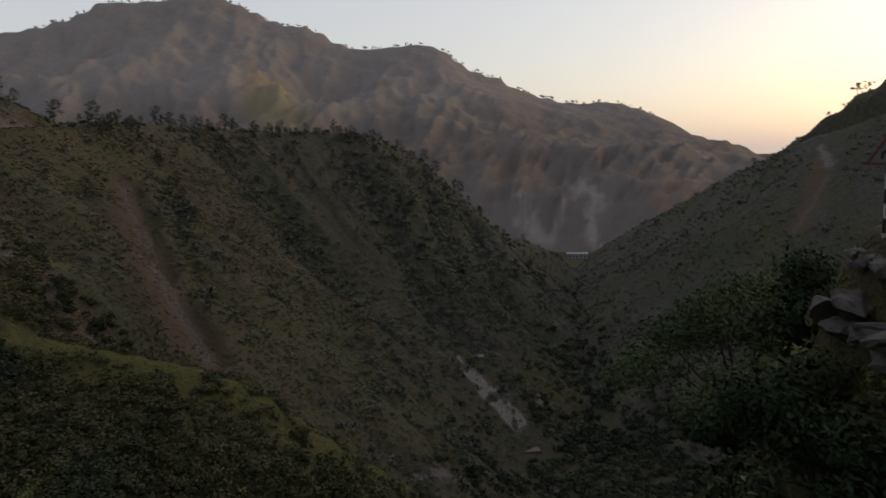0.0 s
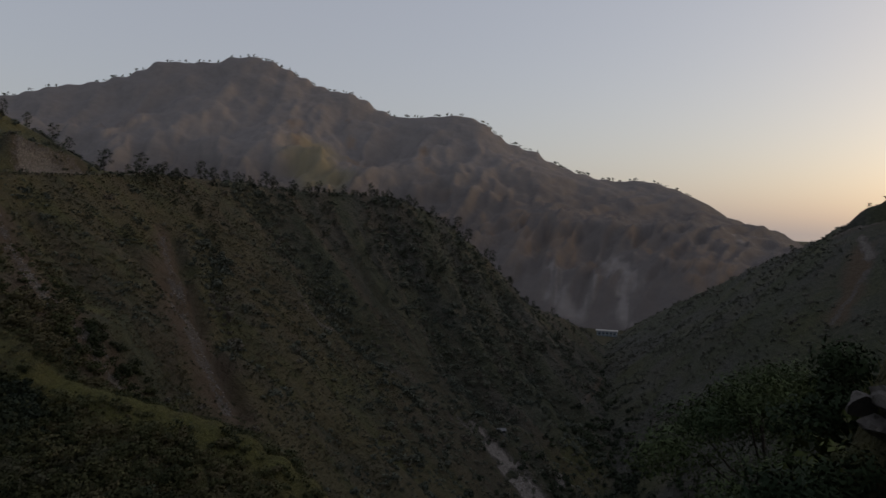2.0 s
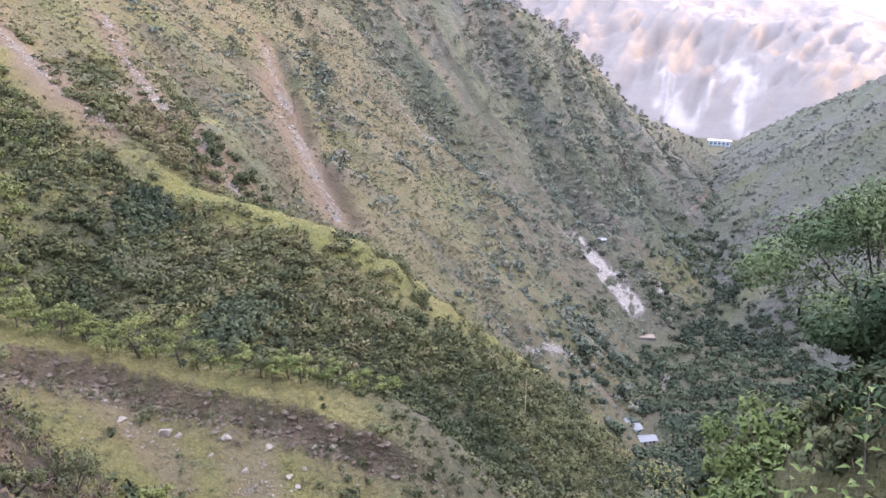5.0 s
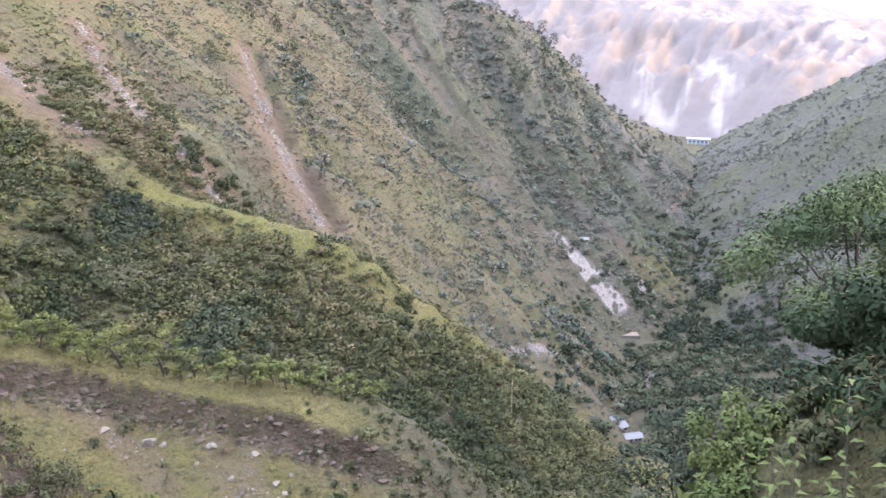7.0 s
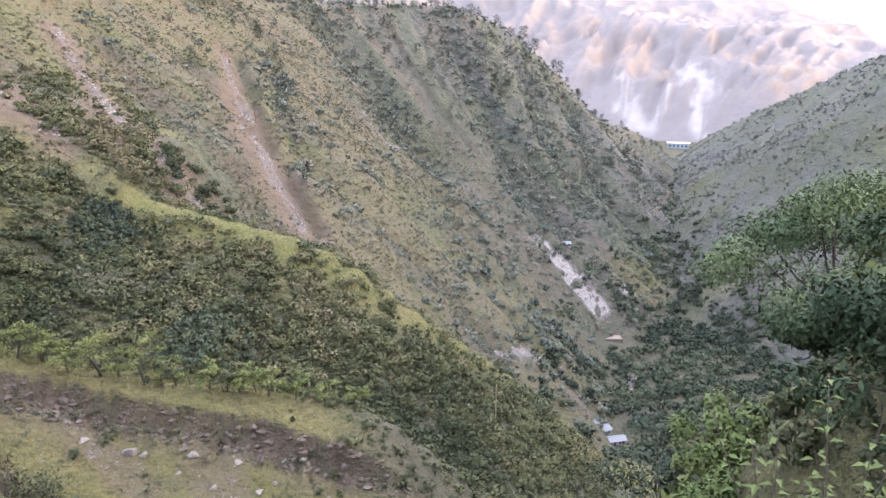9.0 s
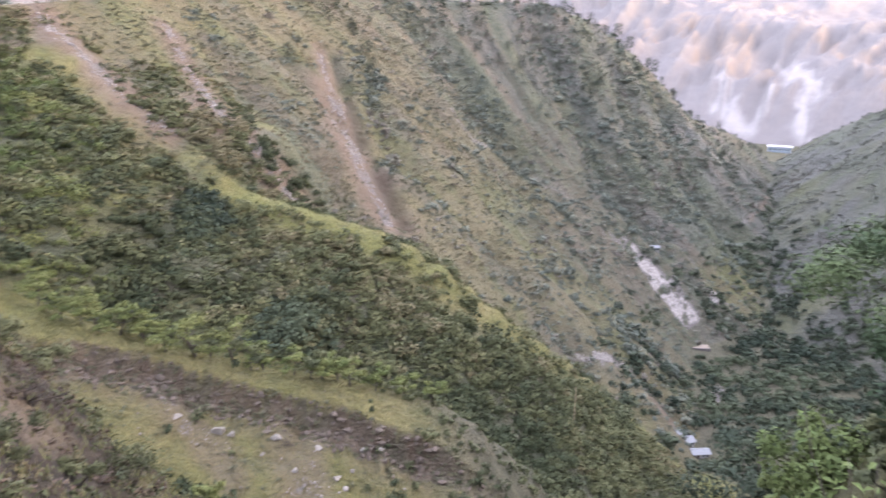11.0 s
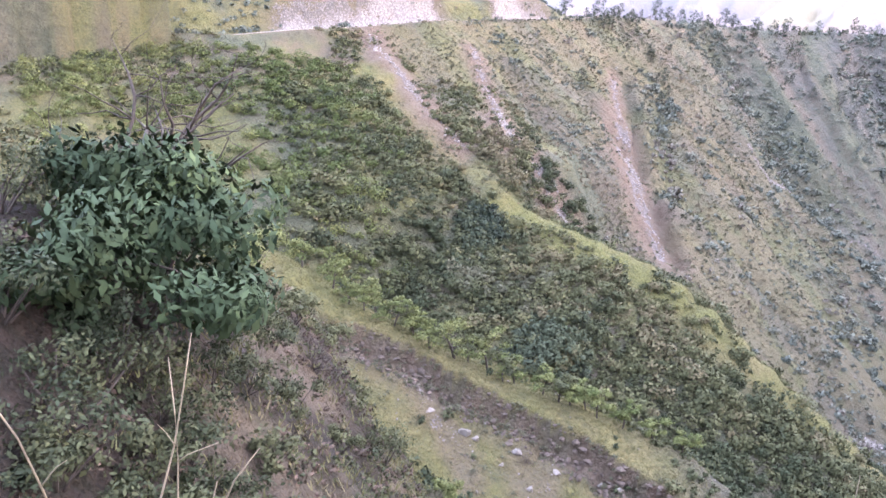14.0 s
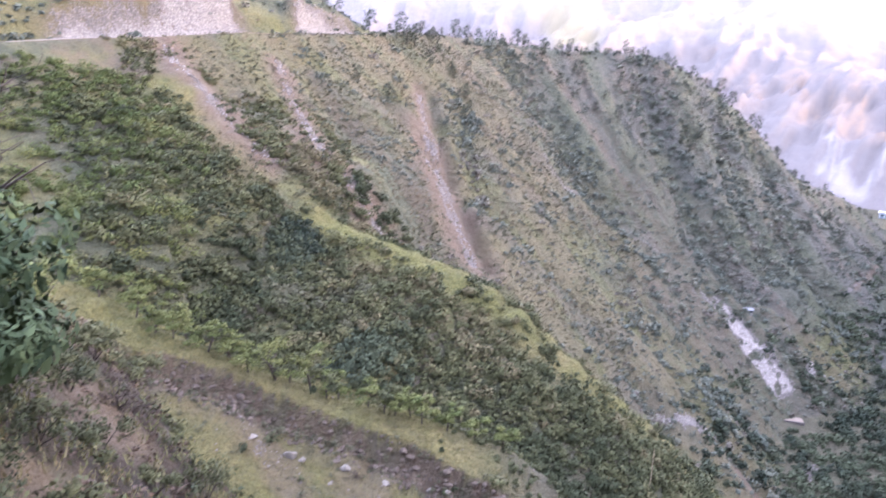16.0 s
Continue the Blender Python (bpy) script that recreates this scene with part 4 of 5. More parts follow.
thicket("slope_tussocks", 19, 30000, (6, 46), (185, 430), lambda x, y, z, zo, al, aw, g, s, st: ((zo == 3) | (zo == 10)) * (1 - 0.7 * s) * (1 - st) * (0.35 + 0.6 * smooth(0.4, 0.6, fbm(x / 12, y / 12, 28))),
        (0.35, 1.3), 14, 0.30, leaf_tussock, "low tussocks and dwarf scrub on the eroded slope", 0.6, limit=9000)
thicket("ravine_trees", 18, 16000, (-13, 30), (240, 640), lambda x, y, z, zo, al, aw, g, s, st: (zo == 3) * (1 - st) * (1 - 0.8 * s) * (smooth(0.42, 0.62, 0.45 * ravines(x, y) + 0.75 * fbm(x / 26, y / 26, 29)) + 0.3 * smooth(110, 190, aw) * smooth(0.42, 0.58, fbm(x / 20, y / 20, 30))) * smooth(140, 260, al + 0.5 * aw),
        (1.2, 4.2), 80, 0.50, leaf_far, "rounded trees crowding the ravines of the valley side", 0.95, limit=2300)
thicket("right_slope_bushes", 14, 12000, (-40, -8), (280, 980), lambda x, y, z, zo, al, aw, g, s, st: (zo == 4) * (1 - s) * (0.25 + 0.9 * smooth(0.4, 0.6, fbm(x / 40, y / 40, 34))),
        (0.9, 3.0), 28, 0.5, leaf_hazed, "dark scrub on the shaded valley side", limit=8000)
thicket("valley_trees", 15, 17000, (-24, 30), (190, 700), lambda x, y, z, zo, al, aw, g, s, st: ((zo == 0) * (1 - st) * 0.95 + ((zo == 3) | (zo == 4)) * smooth(-118, -142, z) * smooth(0.36, 0.5, fbm(x / 30, y / 30, 48)) * 0.9) * (1 - 0.9 * g) * (np.hypot(x - 30, y - 256) > 15) * (np.hypot(x - 44, y - 352) > 13),
        (1.8, 5.0), 80, 0.55, leaf_valley, "dark green trees along the stream on the valley floor", 0.95, limit=4200)

# ---- things: helpers ----
def heights(xs, ys):
    return land(np.asarray(xs, float), np.asarray(ys, float))[0]


def part(name, bm, material, parent, label=""):
    me = bpy.data.meshes.new(name)
    bm.to_mesh(me)
    bm.free()
    me.materials.append(material)
    ob = new(name, me)
    ob.parent = parent
    if label:
        ob["label"] = label
    return ob


def box(sx, sy, sz, x=0, y=0, z=0, bevel=0.0, turn=0.0):
    """A box with its foot at z; softened edges."""
    bm = bmesh.new()
    bmesh.ops.create_cube(bm, size=1, matrix=pose(x, y, z + sz / 2, 0, 0, turn) @ Matrix.Diagonal((sx, sy, sz, 1)))
    if bevel:
        bmesh.ops.bevel(bm, geom=bm.edges[:], offset=bevel, segments=2, affect="EDGES", profile=0.5)
    return bm


def drum(r, depth, m, sides=20):
    bm = bmesh.new()
    bmesh.ops.create_cone(bm, cap_ends=True, segments=sides, radius1=r, radius2=r, depth=depth, matrix=m)
    return bm


def prism(outline, thick, m):
    """A flat outline in x, z given thickness in y."""
    bm = bmesh.new()
    a = [bm.verts.new(m @ Vector((x, -thick / 2, z))) for x, z in outline]
    b = [bm.verts.new(m @ Vector((x, thick / 2, z))) for x, z in outline]
    bm.faces.new(a)
    bm.faces.new(b[::-1])
    for i in range(len(outline)):
        j = (i + 1) % len(outline)
        bm.faces.new((a[j], a[i], b[i], b[j]))
    bmesh.ops.recalc_face_normals(bm, faces=bm.faces[:])
    return bm


def rock_bm(seed, size, squash=(1, 1, 0.7), level=2, rough=0.10):
    """An angular rock: the hull of scattered points, its facets roughened."""
    rng = np.random.default_rng(900 + seed)
    bm = bmesh.new()
    for _ in range(15):
        d = rng.normal(size=3)
        d *= rng.uniform(0.75, 1.05) / np.linalg.norm(d)
        bm.verts.new((d[0] * squash[0] * size, d[1] * squash[1] * size, d[2] * squash[2] * size))
    hull = bmesh.ops.convex_hull(bm, input=bm.verts[:])
    bmesh.ops.delete(bm, geom=[v for v in bm.verts if not v.link_faces], context="VERTS")
    bmesh.ops.subdivide_edges(bm, edges=bm.edges[:], cuts=level, use_grid_fill=True)
    off = Vector((seed * 7.3, seed * 3.1, seed * 1.7))
    for v in bm.verts:
        v.co *= 1 + rough * noise.fractal(v.co / size * 2.0 + off, 1.0, 2.0, 4)
    return bm


def stones(name, places, sizes, material, label, seed):
    """Many small angular stones in one mesh."""
    rng = np.random.default_rng(seed)
    bm = bmesh.new()
    bmesh.ops.create_icosphere(bm, subdivisions=1, radius=1)
    base = np.array([v.co[:] for v in bm.verts])
    tri = np.array([[v.index for v in f.verts] for f in bm.faces])
    bm.free()
    n, k = len(places), len(base)
    v = base[None] * rng.uniform(0.55, 1.25, (n, k, 1)) * rng.uniform(0.6, 1.3, (n, 1, 3)) * np.array([1, 1, 0.7])
    v = v * np.asarray(sizes)[:, None, None] + np.asarray(places)[:, None, :]
    f = (tri[None] + (np.arange(n) * k)[:, None, None]).reshape(-1, 3)
    me = bpy.data.meshes.new(name)
    me.from_pydata(v.reshape(-1, 3).tolist(), [], f.tolist())
    me.materials.append(material)
    return tagged(new(name, me), label, "stones", kind="stuff")


def ribbon(name, pts, half, lift, material, label, category="road"):
    """A road surface along a line."""
    bm = bmesh.new()
    rows = []
    dense = []
    for (ax, ay, az), (bx, by, bz) in zip(pts[:-1], pts[1:]):
        n = max(1, int(math.hypot(bx - ax, by - ay) / 6))
        dense += [(ax + (bx - ax) * i / n, ay + (by - ay) * i / n, az + (bz - az) * i / n) for i in range(n)]
    dense.append(pts[-1])
    for i, p in enumerate(dense):
        a, b = Vector(dense[max(i - 1, 0)]), Vector(dense[min(i + 1, len(dense) - 1)])
        w = (b - a)
        side = Vector((-w.y, w.x, 0)).normalized() * half
        c = Vector(p) + Vector((0, 0, lift))
        rows.append([bm.verts.new(q) for q in (c + side - Vector((0, 0, 0.35)), c + side, c, c - side, c - side - Vector((0, 0, 0.35)))])
    for a, b in zip(rows[:-1], rows[1:]):
        for k in range(4):
            bm.faces.new((a[k], a[k + 1], b[k + 1], b[k]))
    bmesh.ops.recalc_face_normals(bm, faces=bm.faces[:])
    me = bpy.data.meshes.new(name)
    bm.to_mesh(me)
    bm.free()
    me.materials.append(material)
    return tagged(new(name, me), label, category, kind="structure")


def at(a, r):
    """Plan place from bearing and distance."""
    return -r * math.sin(radians(a)), r * math.cos(radians(a))


# ---- roads ----
ribbon("road_near", ROAD_NEAR[:-3], 1.9, 0.06, asphalt_mat, "narrow worn asphalt hill road at the slope's edge")
ribbon("road_left", ROAD_LEFT, 3.4, 0.10, dust_mat, "dusty mountain road cut into the far hillside")
ribbon("road_right", ROAD_RIGHT, 3.4, 0.12, dust_mat, "pale road cut into the shaded hill")

# ---- ridge pines ----
pines = [pine("pine_tree", 301 + i, h, "dark chir pine with a rounded crown on the ridge") for i, h in enumerate((12.5, 10.0, 14.0, 9.0))]
rng = np.random.default_rng(77)
spots = []
crest_line = LEFT_RIDGE[6:15]
for (ax, ay, _), (bx, by, _) in zip(crest_line[:-1], crest_line[1:]):
    n = int(math.hypot(bx - ax, by - ay) / (3.4 if ay < 560 else 9))
    for i in range(n):
        u = (i + rng.uniform(0, 1)) / n
        spots.append((ax + u * (bx - ax) + rng.normal(scale=7), ay + u * (by - ay) + rng.normal(scale=9), rng.uniform(0.3, 0.62) if rng.uniform() < 0.7 else rng.uniform(0.6, 0.95)))
px, py, _, _ = scatter(78, 2600, (-8, 32), (300, 640), lambda x, y, z, zo, al, aw, g, s, st: (zo == 3) * smooth(130, 30, aw) * (1 - s) * smooth(0.40, 0.55, fbm(x / 45, y / 45, 61)) * 0.28)
spots += [(x, y, rng.uniform(0.4, 0.85)) for x, y in zip(px[:110], py[:110])]
for a, r, k in ((31.8, 392, 0.75), (30.9, 385, 0.7), (28.6, 398, 0.9), (27.0, 390, 0.7), (26.2, 400, 0.95), (25.6, 396, 1.0), (25.0, 402, 0.9), (33.5, 395, 0.8), (35, 380, 0.7), (-10.0, 770, 1.15)):
    spots.append((*at(a, r), k))
zs = heights([s[0] for s in spots], [s[1] for s in spots])
for i, ((x, y, k), z) in enumerate(zip(spots, zs)):
    m = pose(x, y, z, rng.normal(scale=2), rng.normal(scale=2), rng.uniform(0, 360)) @ Matrix.Diagonal((k, k, k, 1))
    if i < 4:
        tree = pines[i]
        tree.matrix_basis = m
    else:
        tree = pines[i % 4].copy()
        scene.collection.objects.link(tree)
        tree.matrix_basis = m
        for c in pines[i % 4].children:
            d = c.copy()
            scene.collection.objects.link(d)
            d.parent = tree
    tagged(tree, group="pines on the ridge")

# trees along the right-hand skyline
right_trees = [broad_tree("hill_tree", 340 + i, 9 + i, 4.2, 700, 0.35, leaf_far, "open-crowned tree on the shaded hill's skyline", shade=0.3, clumps=7) for i in range(2)]
for i, (a, r, k) in enumerate(((-34.6, 588, 1.0), (-33.6, 590, 1.1), (-30.9, 592, 0.85), (-30.2, 594, 1.0), (-29.4, 596, 0.55), (-28.4, 600, 0.5), (-25.6, 628, 0.45), (-23.9, 640, 0.7), (-35.2, 588, 0.9), (-21.0, 680, 0.5))):
    x, y = at(a, r)
    m = pose(x, y, height(x, y), 0, 0, i * 67) @ Matrix.Diagonal((k, k, k, 1))
    if i < 2:
        right_trees[i].matrix_basis = m
        tree = right_trees[i]
    else:
        tree = copy_thing(right_trees[i % 2], Matrix())
        tree.matrix_basis = m
    tagged(tree, group="trees on the right skyline")

# small trees fringing the mountain's skyline
rng = np.random.default_rng(79)
fx, fy = [], []
for (ax, ay, _), (bx, by, _) in zip(MOUNTAIN[2:-2], MOUNTAIN[3:-1]):
    n = int(math.hypot(bx - ax, by - ay) / 13)
    for i in range(n):
        if vnoise(np.array([(ax + i * 9) / 60]), np.array([ay / 60]), 5)[0] > 0.35:
            u = rng.uniform(0, 1)
            fx.append(ax + u * (bx - ax) + rng.normal(scale=5))
            fy.append(ay + u * (by - ay) + rng.normal(scale=5))
fz = heights(fx, fy)
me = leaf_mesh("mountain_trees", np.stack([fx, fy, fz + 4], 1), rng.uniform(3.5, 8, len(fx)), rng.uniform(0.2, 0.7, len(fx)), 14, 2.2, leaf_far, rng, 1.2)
tagged(new("mountain_trees", me), "small trees fringing the far mountain's skyline", "trees", kind="stuff")

# ---- the grassy terrace: trees, boulders ----
for i, (a, r, tall, crown, shade) in enumerate(((36.2, 88, 6.4, 3.2, 0.85), (33.2, 86, 5.0, 2.8, 0.7), (41.6, 90.5, 3.8, 2.1, 0.5), (38.4, 90, 3.8, 2.2, 0.6), (30.8, 85.5, 3.8, 2.2, 0.55), (28.3, 85, 3.4, 2.0, 0.5),
                                                (25.8, 84.5, 3.2, 2.0, 0.6), (23.4, 84, 3.0, 1.9, 0.7), (21.2, 84, 2.8, 1.8, 0.5), (44.2, 93, 3.8, 2.2, 0.6), (46.8, 95, 4.2, 2.4, 0.55), (35, 92, 3.8, 2.2, 0.45), (49.3, 98, 4.0, 2.2, 0.6), (18.6, 84.5, 2.6, 1.7, 0.5), (16.0, 85, 2.6, 1.7, 0.6), (39.8, 88, 3.0, 1.8, 0.7), (45.5, 90, 3.0, 1.8, 0.65),
                                                (31.8, 90, 3.4, 2.0, 0.4), (43, 96, 3.6, 2.1, 0.7), (40, 95, 3.6, 2.1, 0.4), (26.8, 90, 3.2, 1.9, 0.4), (24.4, 88, 3.0, 1.8, 0.5))):
    r = float(np.interp(a, [5.8, 10.9, 13.7, 24.1, 31.9, 36.9, 46.6, 51.4], [83, 81, 80, 80, 82, 84, 90, 95])) + 1.0 + (r * 7 % 3) * 0.9
    x, y = at(a, r)
    tree = broad_tree("terrace_tree", 400 + i, tall * 1.12, crown * 1.15, 1500, 0.15, leaf_green if shade > 0.45 else leaf_scrub, "small spreading yellow-green tree behind the grassy terrace", shade=shade, flat=0.6, clumps=8)
    tree.location = (x, y, height(x, y))
    tree.rotation_euler = (0, 0, i)
    tagged(tree, group="trees behind the terrace")

rng = np.random.default_rng(80)
for i, (a, r, s) in enumerate(((35.0, 76, 1.0), (34.0, 75.5, 0.6), (30.2, 74.5, 0.7), (26.5, 73, 0.55), (38.2, 78, 0.6), (31.6, 72.5, 0.45), (22.4, 74, 0.6), (20.8, 73.5, 0.5), (28.8, 70, 0.5), (25.0, 69.5, 0.6), (24.2, 68.2, 0.5), (23.6, 70.5, 0.42))):
    x, y = at(a, r)
    bm = rock_bm(i + 1, s)
    me = bpy.data.meshes.new("boulder")
    bm.to_mesh(me)
    bm.free()
    me.materials.append(pale_rock_mat)
    ob = new("boulder", me)
    ob.location = (x, y, height(x, y) + s * 0.15)
    ob.rotation_euler = (0, 0, i * 1.3)
    tagged(ob, "pale weathered boulder in the eroded terrace bank", "boulder", "boulders of the terrace bank")

sx, sy, sz, _ = scatter(81, 26000, (10, 46), (52, 84), lambda x, y, z, zo, al, aw, g, s, st: (zo == 1) * (0.004 * s + 0.001 + 0.12 * st))
stones("loose_stones", np.stack([sx, sy, sz + 0.05], 1), rng.uniform(0.06, 0.22, len(sx)), pale_rock_mat, "pale loose stones strewn below the terrace bank", 5)
sx, sy, sz, _ = scatter(82, 60000, (-10, 46), (180, 420), lambda x, y, z, zo, al, aw, g, s, st: 0.6 * smooth(0.3, 0.9, st) + 0.6 * np.maximum(band(x, y, GULLY_A, 1.6, 1), np.maximum(band(x, y, GULLY_B, 1.6, 2), band(x, y, SLIP, 1.8, 3))))
stones("scree_stones", np.stack([sx, sy, sz + 0.1], 1)[:4500], rng.uniform(0.15, 0.6, len(sx))[:4500], scree_mat, "pale broken stones in the gullies and scree", 6)


def tufts(name, seed, tries, bearing, reach, accept, tall, label, limit):
    x, y, z, rng = scatter(seed, tries, bearing, reach, accept)
    x, y, z = x[:limit], y[:limit], z[:limit]
    n, k = len(x), 5
    base = np.stack([x, y, z], 1)[:, None, :] + rng.normal(scale=tall * 0.45, size=(n, k, 3)) * np.array([1, 1, 0])
    a = rng.uniform(0, 2 * math.pi, (n, k))
    w = np.stack([np.cos(a), np.sin(a), a * 0], 2) * tall * 0.10
    tip = rng.normal(scale=0.45, size=(n, k, 3)) * tall
    tip[:, :, 2] = tall * rng.uniform(0.5, 1.2, (n, k))
    base[:, :, 2] -= 0.05
    quad = np.stack([base - w, base + w, base + tip + w * 0.3, base + tip - w * 0.3], 2).reshape(-1, 3)
    shade = np.repeat(np.clip(fbm(x / 12, y / 12, seed) * 1.1 - 0.05 + rng.normal(scale=0.15, size=n), 0, 1), 4 * k)
    me = quad_mesh(name, quad, shade, leaf_blade)
    return tagged(new(name, me), label, "grass", kind="stuff")


tufts("terrace_grass", 83, 60000, (8, 58), (50, 104), lambda x, y, z, zo, al, aw, g, s, st: (zo == 1) * g * (1 - s) * (1 - st) * 0.5, 0.28, "short yellow-green grass on the terrace", 15000)
tufts("spur_grass", 84, 30000, (-6, 50), (120, 240), lambda x, y, z, zo, al, aw, g, s, st: ((zo == 2) | (zo == 10)) * g * (1 - s) * 0.5, 0.5, "rough grass along the spur's crest", 8000)
tufts("bank_grass", 85, 40000, (24, 66), (9, 50), lambda x, y, z, zo, al, aw, g, s, st: ((zo == 6) | (zo == 5)) * (0.15 + 0.7 * g) * (1 - 0.7 * s) * 0.6, 0.26, "dry grass on the near bank", 6000)
thicket("near_slope_bushes", 92, 900, (-38, 20), (8, 30), lambda x, y, z, zo, al, aw, g, s, st: (zo == 5) * (aw > 3.6) * 0.9, (0.3, 0.8), 80, 0.075, leaf_scrub, "tangled green bushes crowding the slope below the road")
thicket("near_slope_scrub", 90, 2600, (-38, 22), (12, 75), lambda x, y, z, zo, al, aw, g, s, st: (zo == 5) * (aw > 3.4) * 0.5, (0.35, 1.25), 60, 0.105, leaf_green, "leafy scrub covering the slope below the road")
tufts("near_slope_grass", 91, 30000, (-38, 22), (3, 40), lambda x, y, z, zo, al, aw, g, s, st: (zo == 5) * (aw > 3.0) * 0.4, 0.22, "rough grass on the slope below the road", 6000)
thicket("bank_brush", 93, 6000, (20, 70), (9, 50), lambda x, y, z, zo, al, aw, g, s, st: (zo == 6) * 0.5 * smooth(0.4, 0.55, fbm(x / 4, y / 4, 94)), (0.15, 0.5), 36, 0.055, leaf_dry, "dry brown brushwood on the near bank", limit=1500)
thicket("bank_scrub", 87, 9000, (20, 70), (9, 50), lambda x, y, z, zo, al, aw, g, s, st: (zo == 6) * 0.6, (0.15, 0.75), 36, 0.055, leaf_scrub, "low twiggy scrub on the near bank", limit=2600)
thicket("hill_bushes", 89, 8000, (24, 70), (225, 440), lambda x, y, z, zo, al, aw, g, s, st: (zo == 8) * (1 - 0.5 * g) * (1 - s) * (0.35 + 0.6 * smooth(215, 175, y)), (0.9, 3.4), 34, 0.45, leaf_far, "green bushes on the hill above the road")
thicket("ridge_scrub", 88, 2600, (-9, 30), (380, 720), lambda x, y, z, zo, al, aw, g, s, st: (zo == 3) * smooth(28, 6, aw) * 0.8, (1.2, 3.4), 40, 0.5, leaf_pine, "dark bushes and young pines along the ridge", 0.9)
thicket("terrace_scrub", 86, 2600, (-4, 52), (52, 130), lambda x, y, z, zo, al, aw, g, s, st: (zo == 1) * (1 - st) * (0.08 * (1 - s) + 0.75 * smooth(11, 18, aw) + 0.6 * smooth(54, 64, al)) * ((aw > 5) | (al > 56)), (0.5, 1.7), 60, 0.20, leaf_scrub, "low green bushes round the terrace")

thicket("bank_tangle", 96, 30000, (8, 50), (60, 100), lambda x, y, z, zo, al, aw, g, s, st: 0.22 * bank_lip(zo, al, x, y) + 0.012 * (zo == 1) * (1 - st) * (aw > 4), (0.2, 0.8), 40, 0.10, leaf_tussock, "dry tangled brush on the terrace's broken bank", limit=900)
bx, by, bz, rng = scatter(95, 60000, (8, 48), (66, 92), lambda x, y, z, zo, al, aw, g, s, st: 0.35 * bank_lip(zo, al, x, y))
stones("bank_rocks", np.stack([bx, by, bz], 1)[:700], 0.10 + 0.5 * rng.uniform(0, 1, len(bx))[:700] ** 2.5, brown_rock_mat, "broken brown rocks in the terrace's edge", 7)

# ---- the near bank ----
def plant(ob, a, r, turn=0.0, sink=0.0):
    x, y = at(a, r)
    ob.location = (x, y, height(x, y) - sink)
    ob.rotation_euler = (0, 0, turn)
    return ob


def umbrella_tree(name, seed, tall, spread, leaves, size, leaf, label, shade=0.35):
    """A tree whose limbs fan out from a low fork under one wide, shallow dome of feathery sprays."""
    rng = np.random.default_rng(seed)
    root = new(name)
    trunk = wander(rng, (0, 0, -0.6), (-0.15, 0.05, 1), tall * 0.5 + 0.6, 0.17, 6, 0.07, 0.6)
    under(new("trunk", limb_mesh("trunk", [trunk], bark_mat, 8)), root)
    fork = trunk[-1][0]
    ends, shades, radii = [], [], []
    for i in range(46):
        a = i * 2.39996 + rng.uniform(-0.25, 0.25)
        u = math.sqrt((i + 0.5) / 46)
        tip = Vector((math.cos(a) * spread * u, math.sin(a) * spread * u, tall * (1.0 - 0.42 * u * u) + rng.normal(scale=0.12)))
        if i % 3 == 0:
            bow = fork.lerp(tip, 0.5) - Vector((0, 0, 0.10 * spread * u))
            limb = [(fork - Vector((0, 0, 0.15)), 0.07), (fork.lerp(bow, 0.5), 0.055), (bow, 0.04), (bow.lerp(tip, 0.6), 0.025), (tip, 0.01)]
            under(new("limb", limb_mesh("limb", [limb], bark_mat, 5)), root)
        ends.append(list(tip))
        radii.append(spread * rng.uniform(0.24, 0.36))
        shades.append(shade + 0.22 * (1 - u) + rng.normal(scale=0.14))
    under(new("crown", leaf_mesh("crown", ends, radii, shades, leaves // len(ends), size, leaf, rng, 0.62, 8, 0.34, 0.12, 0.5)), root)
    return tagged(root, label, "tree")


plant(umbrella_tree("spreading_tree", 501, 7.5, 4.6, 36000, 0.075, leaf_feather, "umbrella-crowned green tree rising from the slope below the road"), -25.5, 25.0, 0.4)
plant(broad_tree("shade_tree", 506, 4.6, 2.1, 10000, 0.085, leaf_dark, "dense dark tree below the road's bend", shade=0.3, clumps=16, flat=0.9, droop=0.25, puff=(0.34, 0.5)), -29.5, 22.5, 2.0)
plant(broad_tree("shade_tree", 508, 2.6, 1.9, 10000, 0.065, leaf_dark, "dark leafy tree on the bank below the road", shade=0.25, clumps=16, flat=0.9, droop=0.25, puff=(0.34, 0.5)), -28.3, 12.6, 0.6)
plant(broad_tree("shade_tree", 507, 3.4, 1.9, 8000, 0.08, leaf_dark, "dark leafy tree under the umbrella-crowned tree", shade=0.4, clumps=12, flat=0.9, droop=0.2, puff=(0.34, 0.5)), -23.5, 21.0, 1.0)
plant(broad_tree("dark_leafy_tree", 502, 4.6, 3.2, 15000, 0.11, leaf_dark, "dense dark-green broadleaved tree on the near bank", shade=0.5, clumps=20, flat=0.9, droop=0.45, puff=(0.34, 0.5)), 61.3, 16.2, 1.0, 0.8)


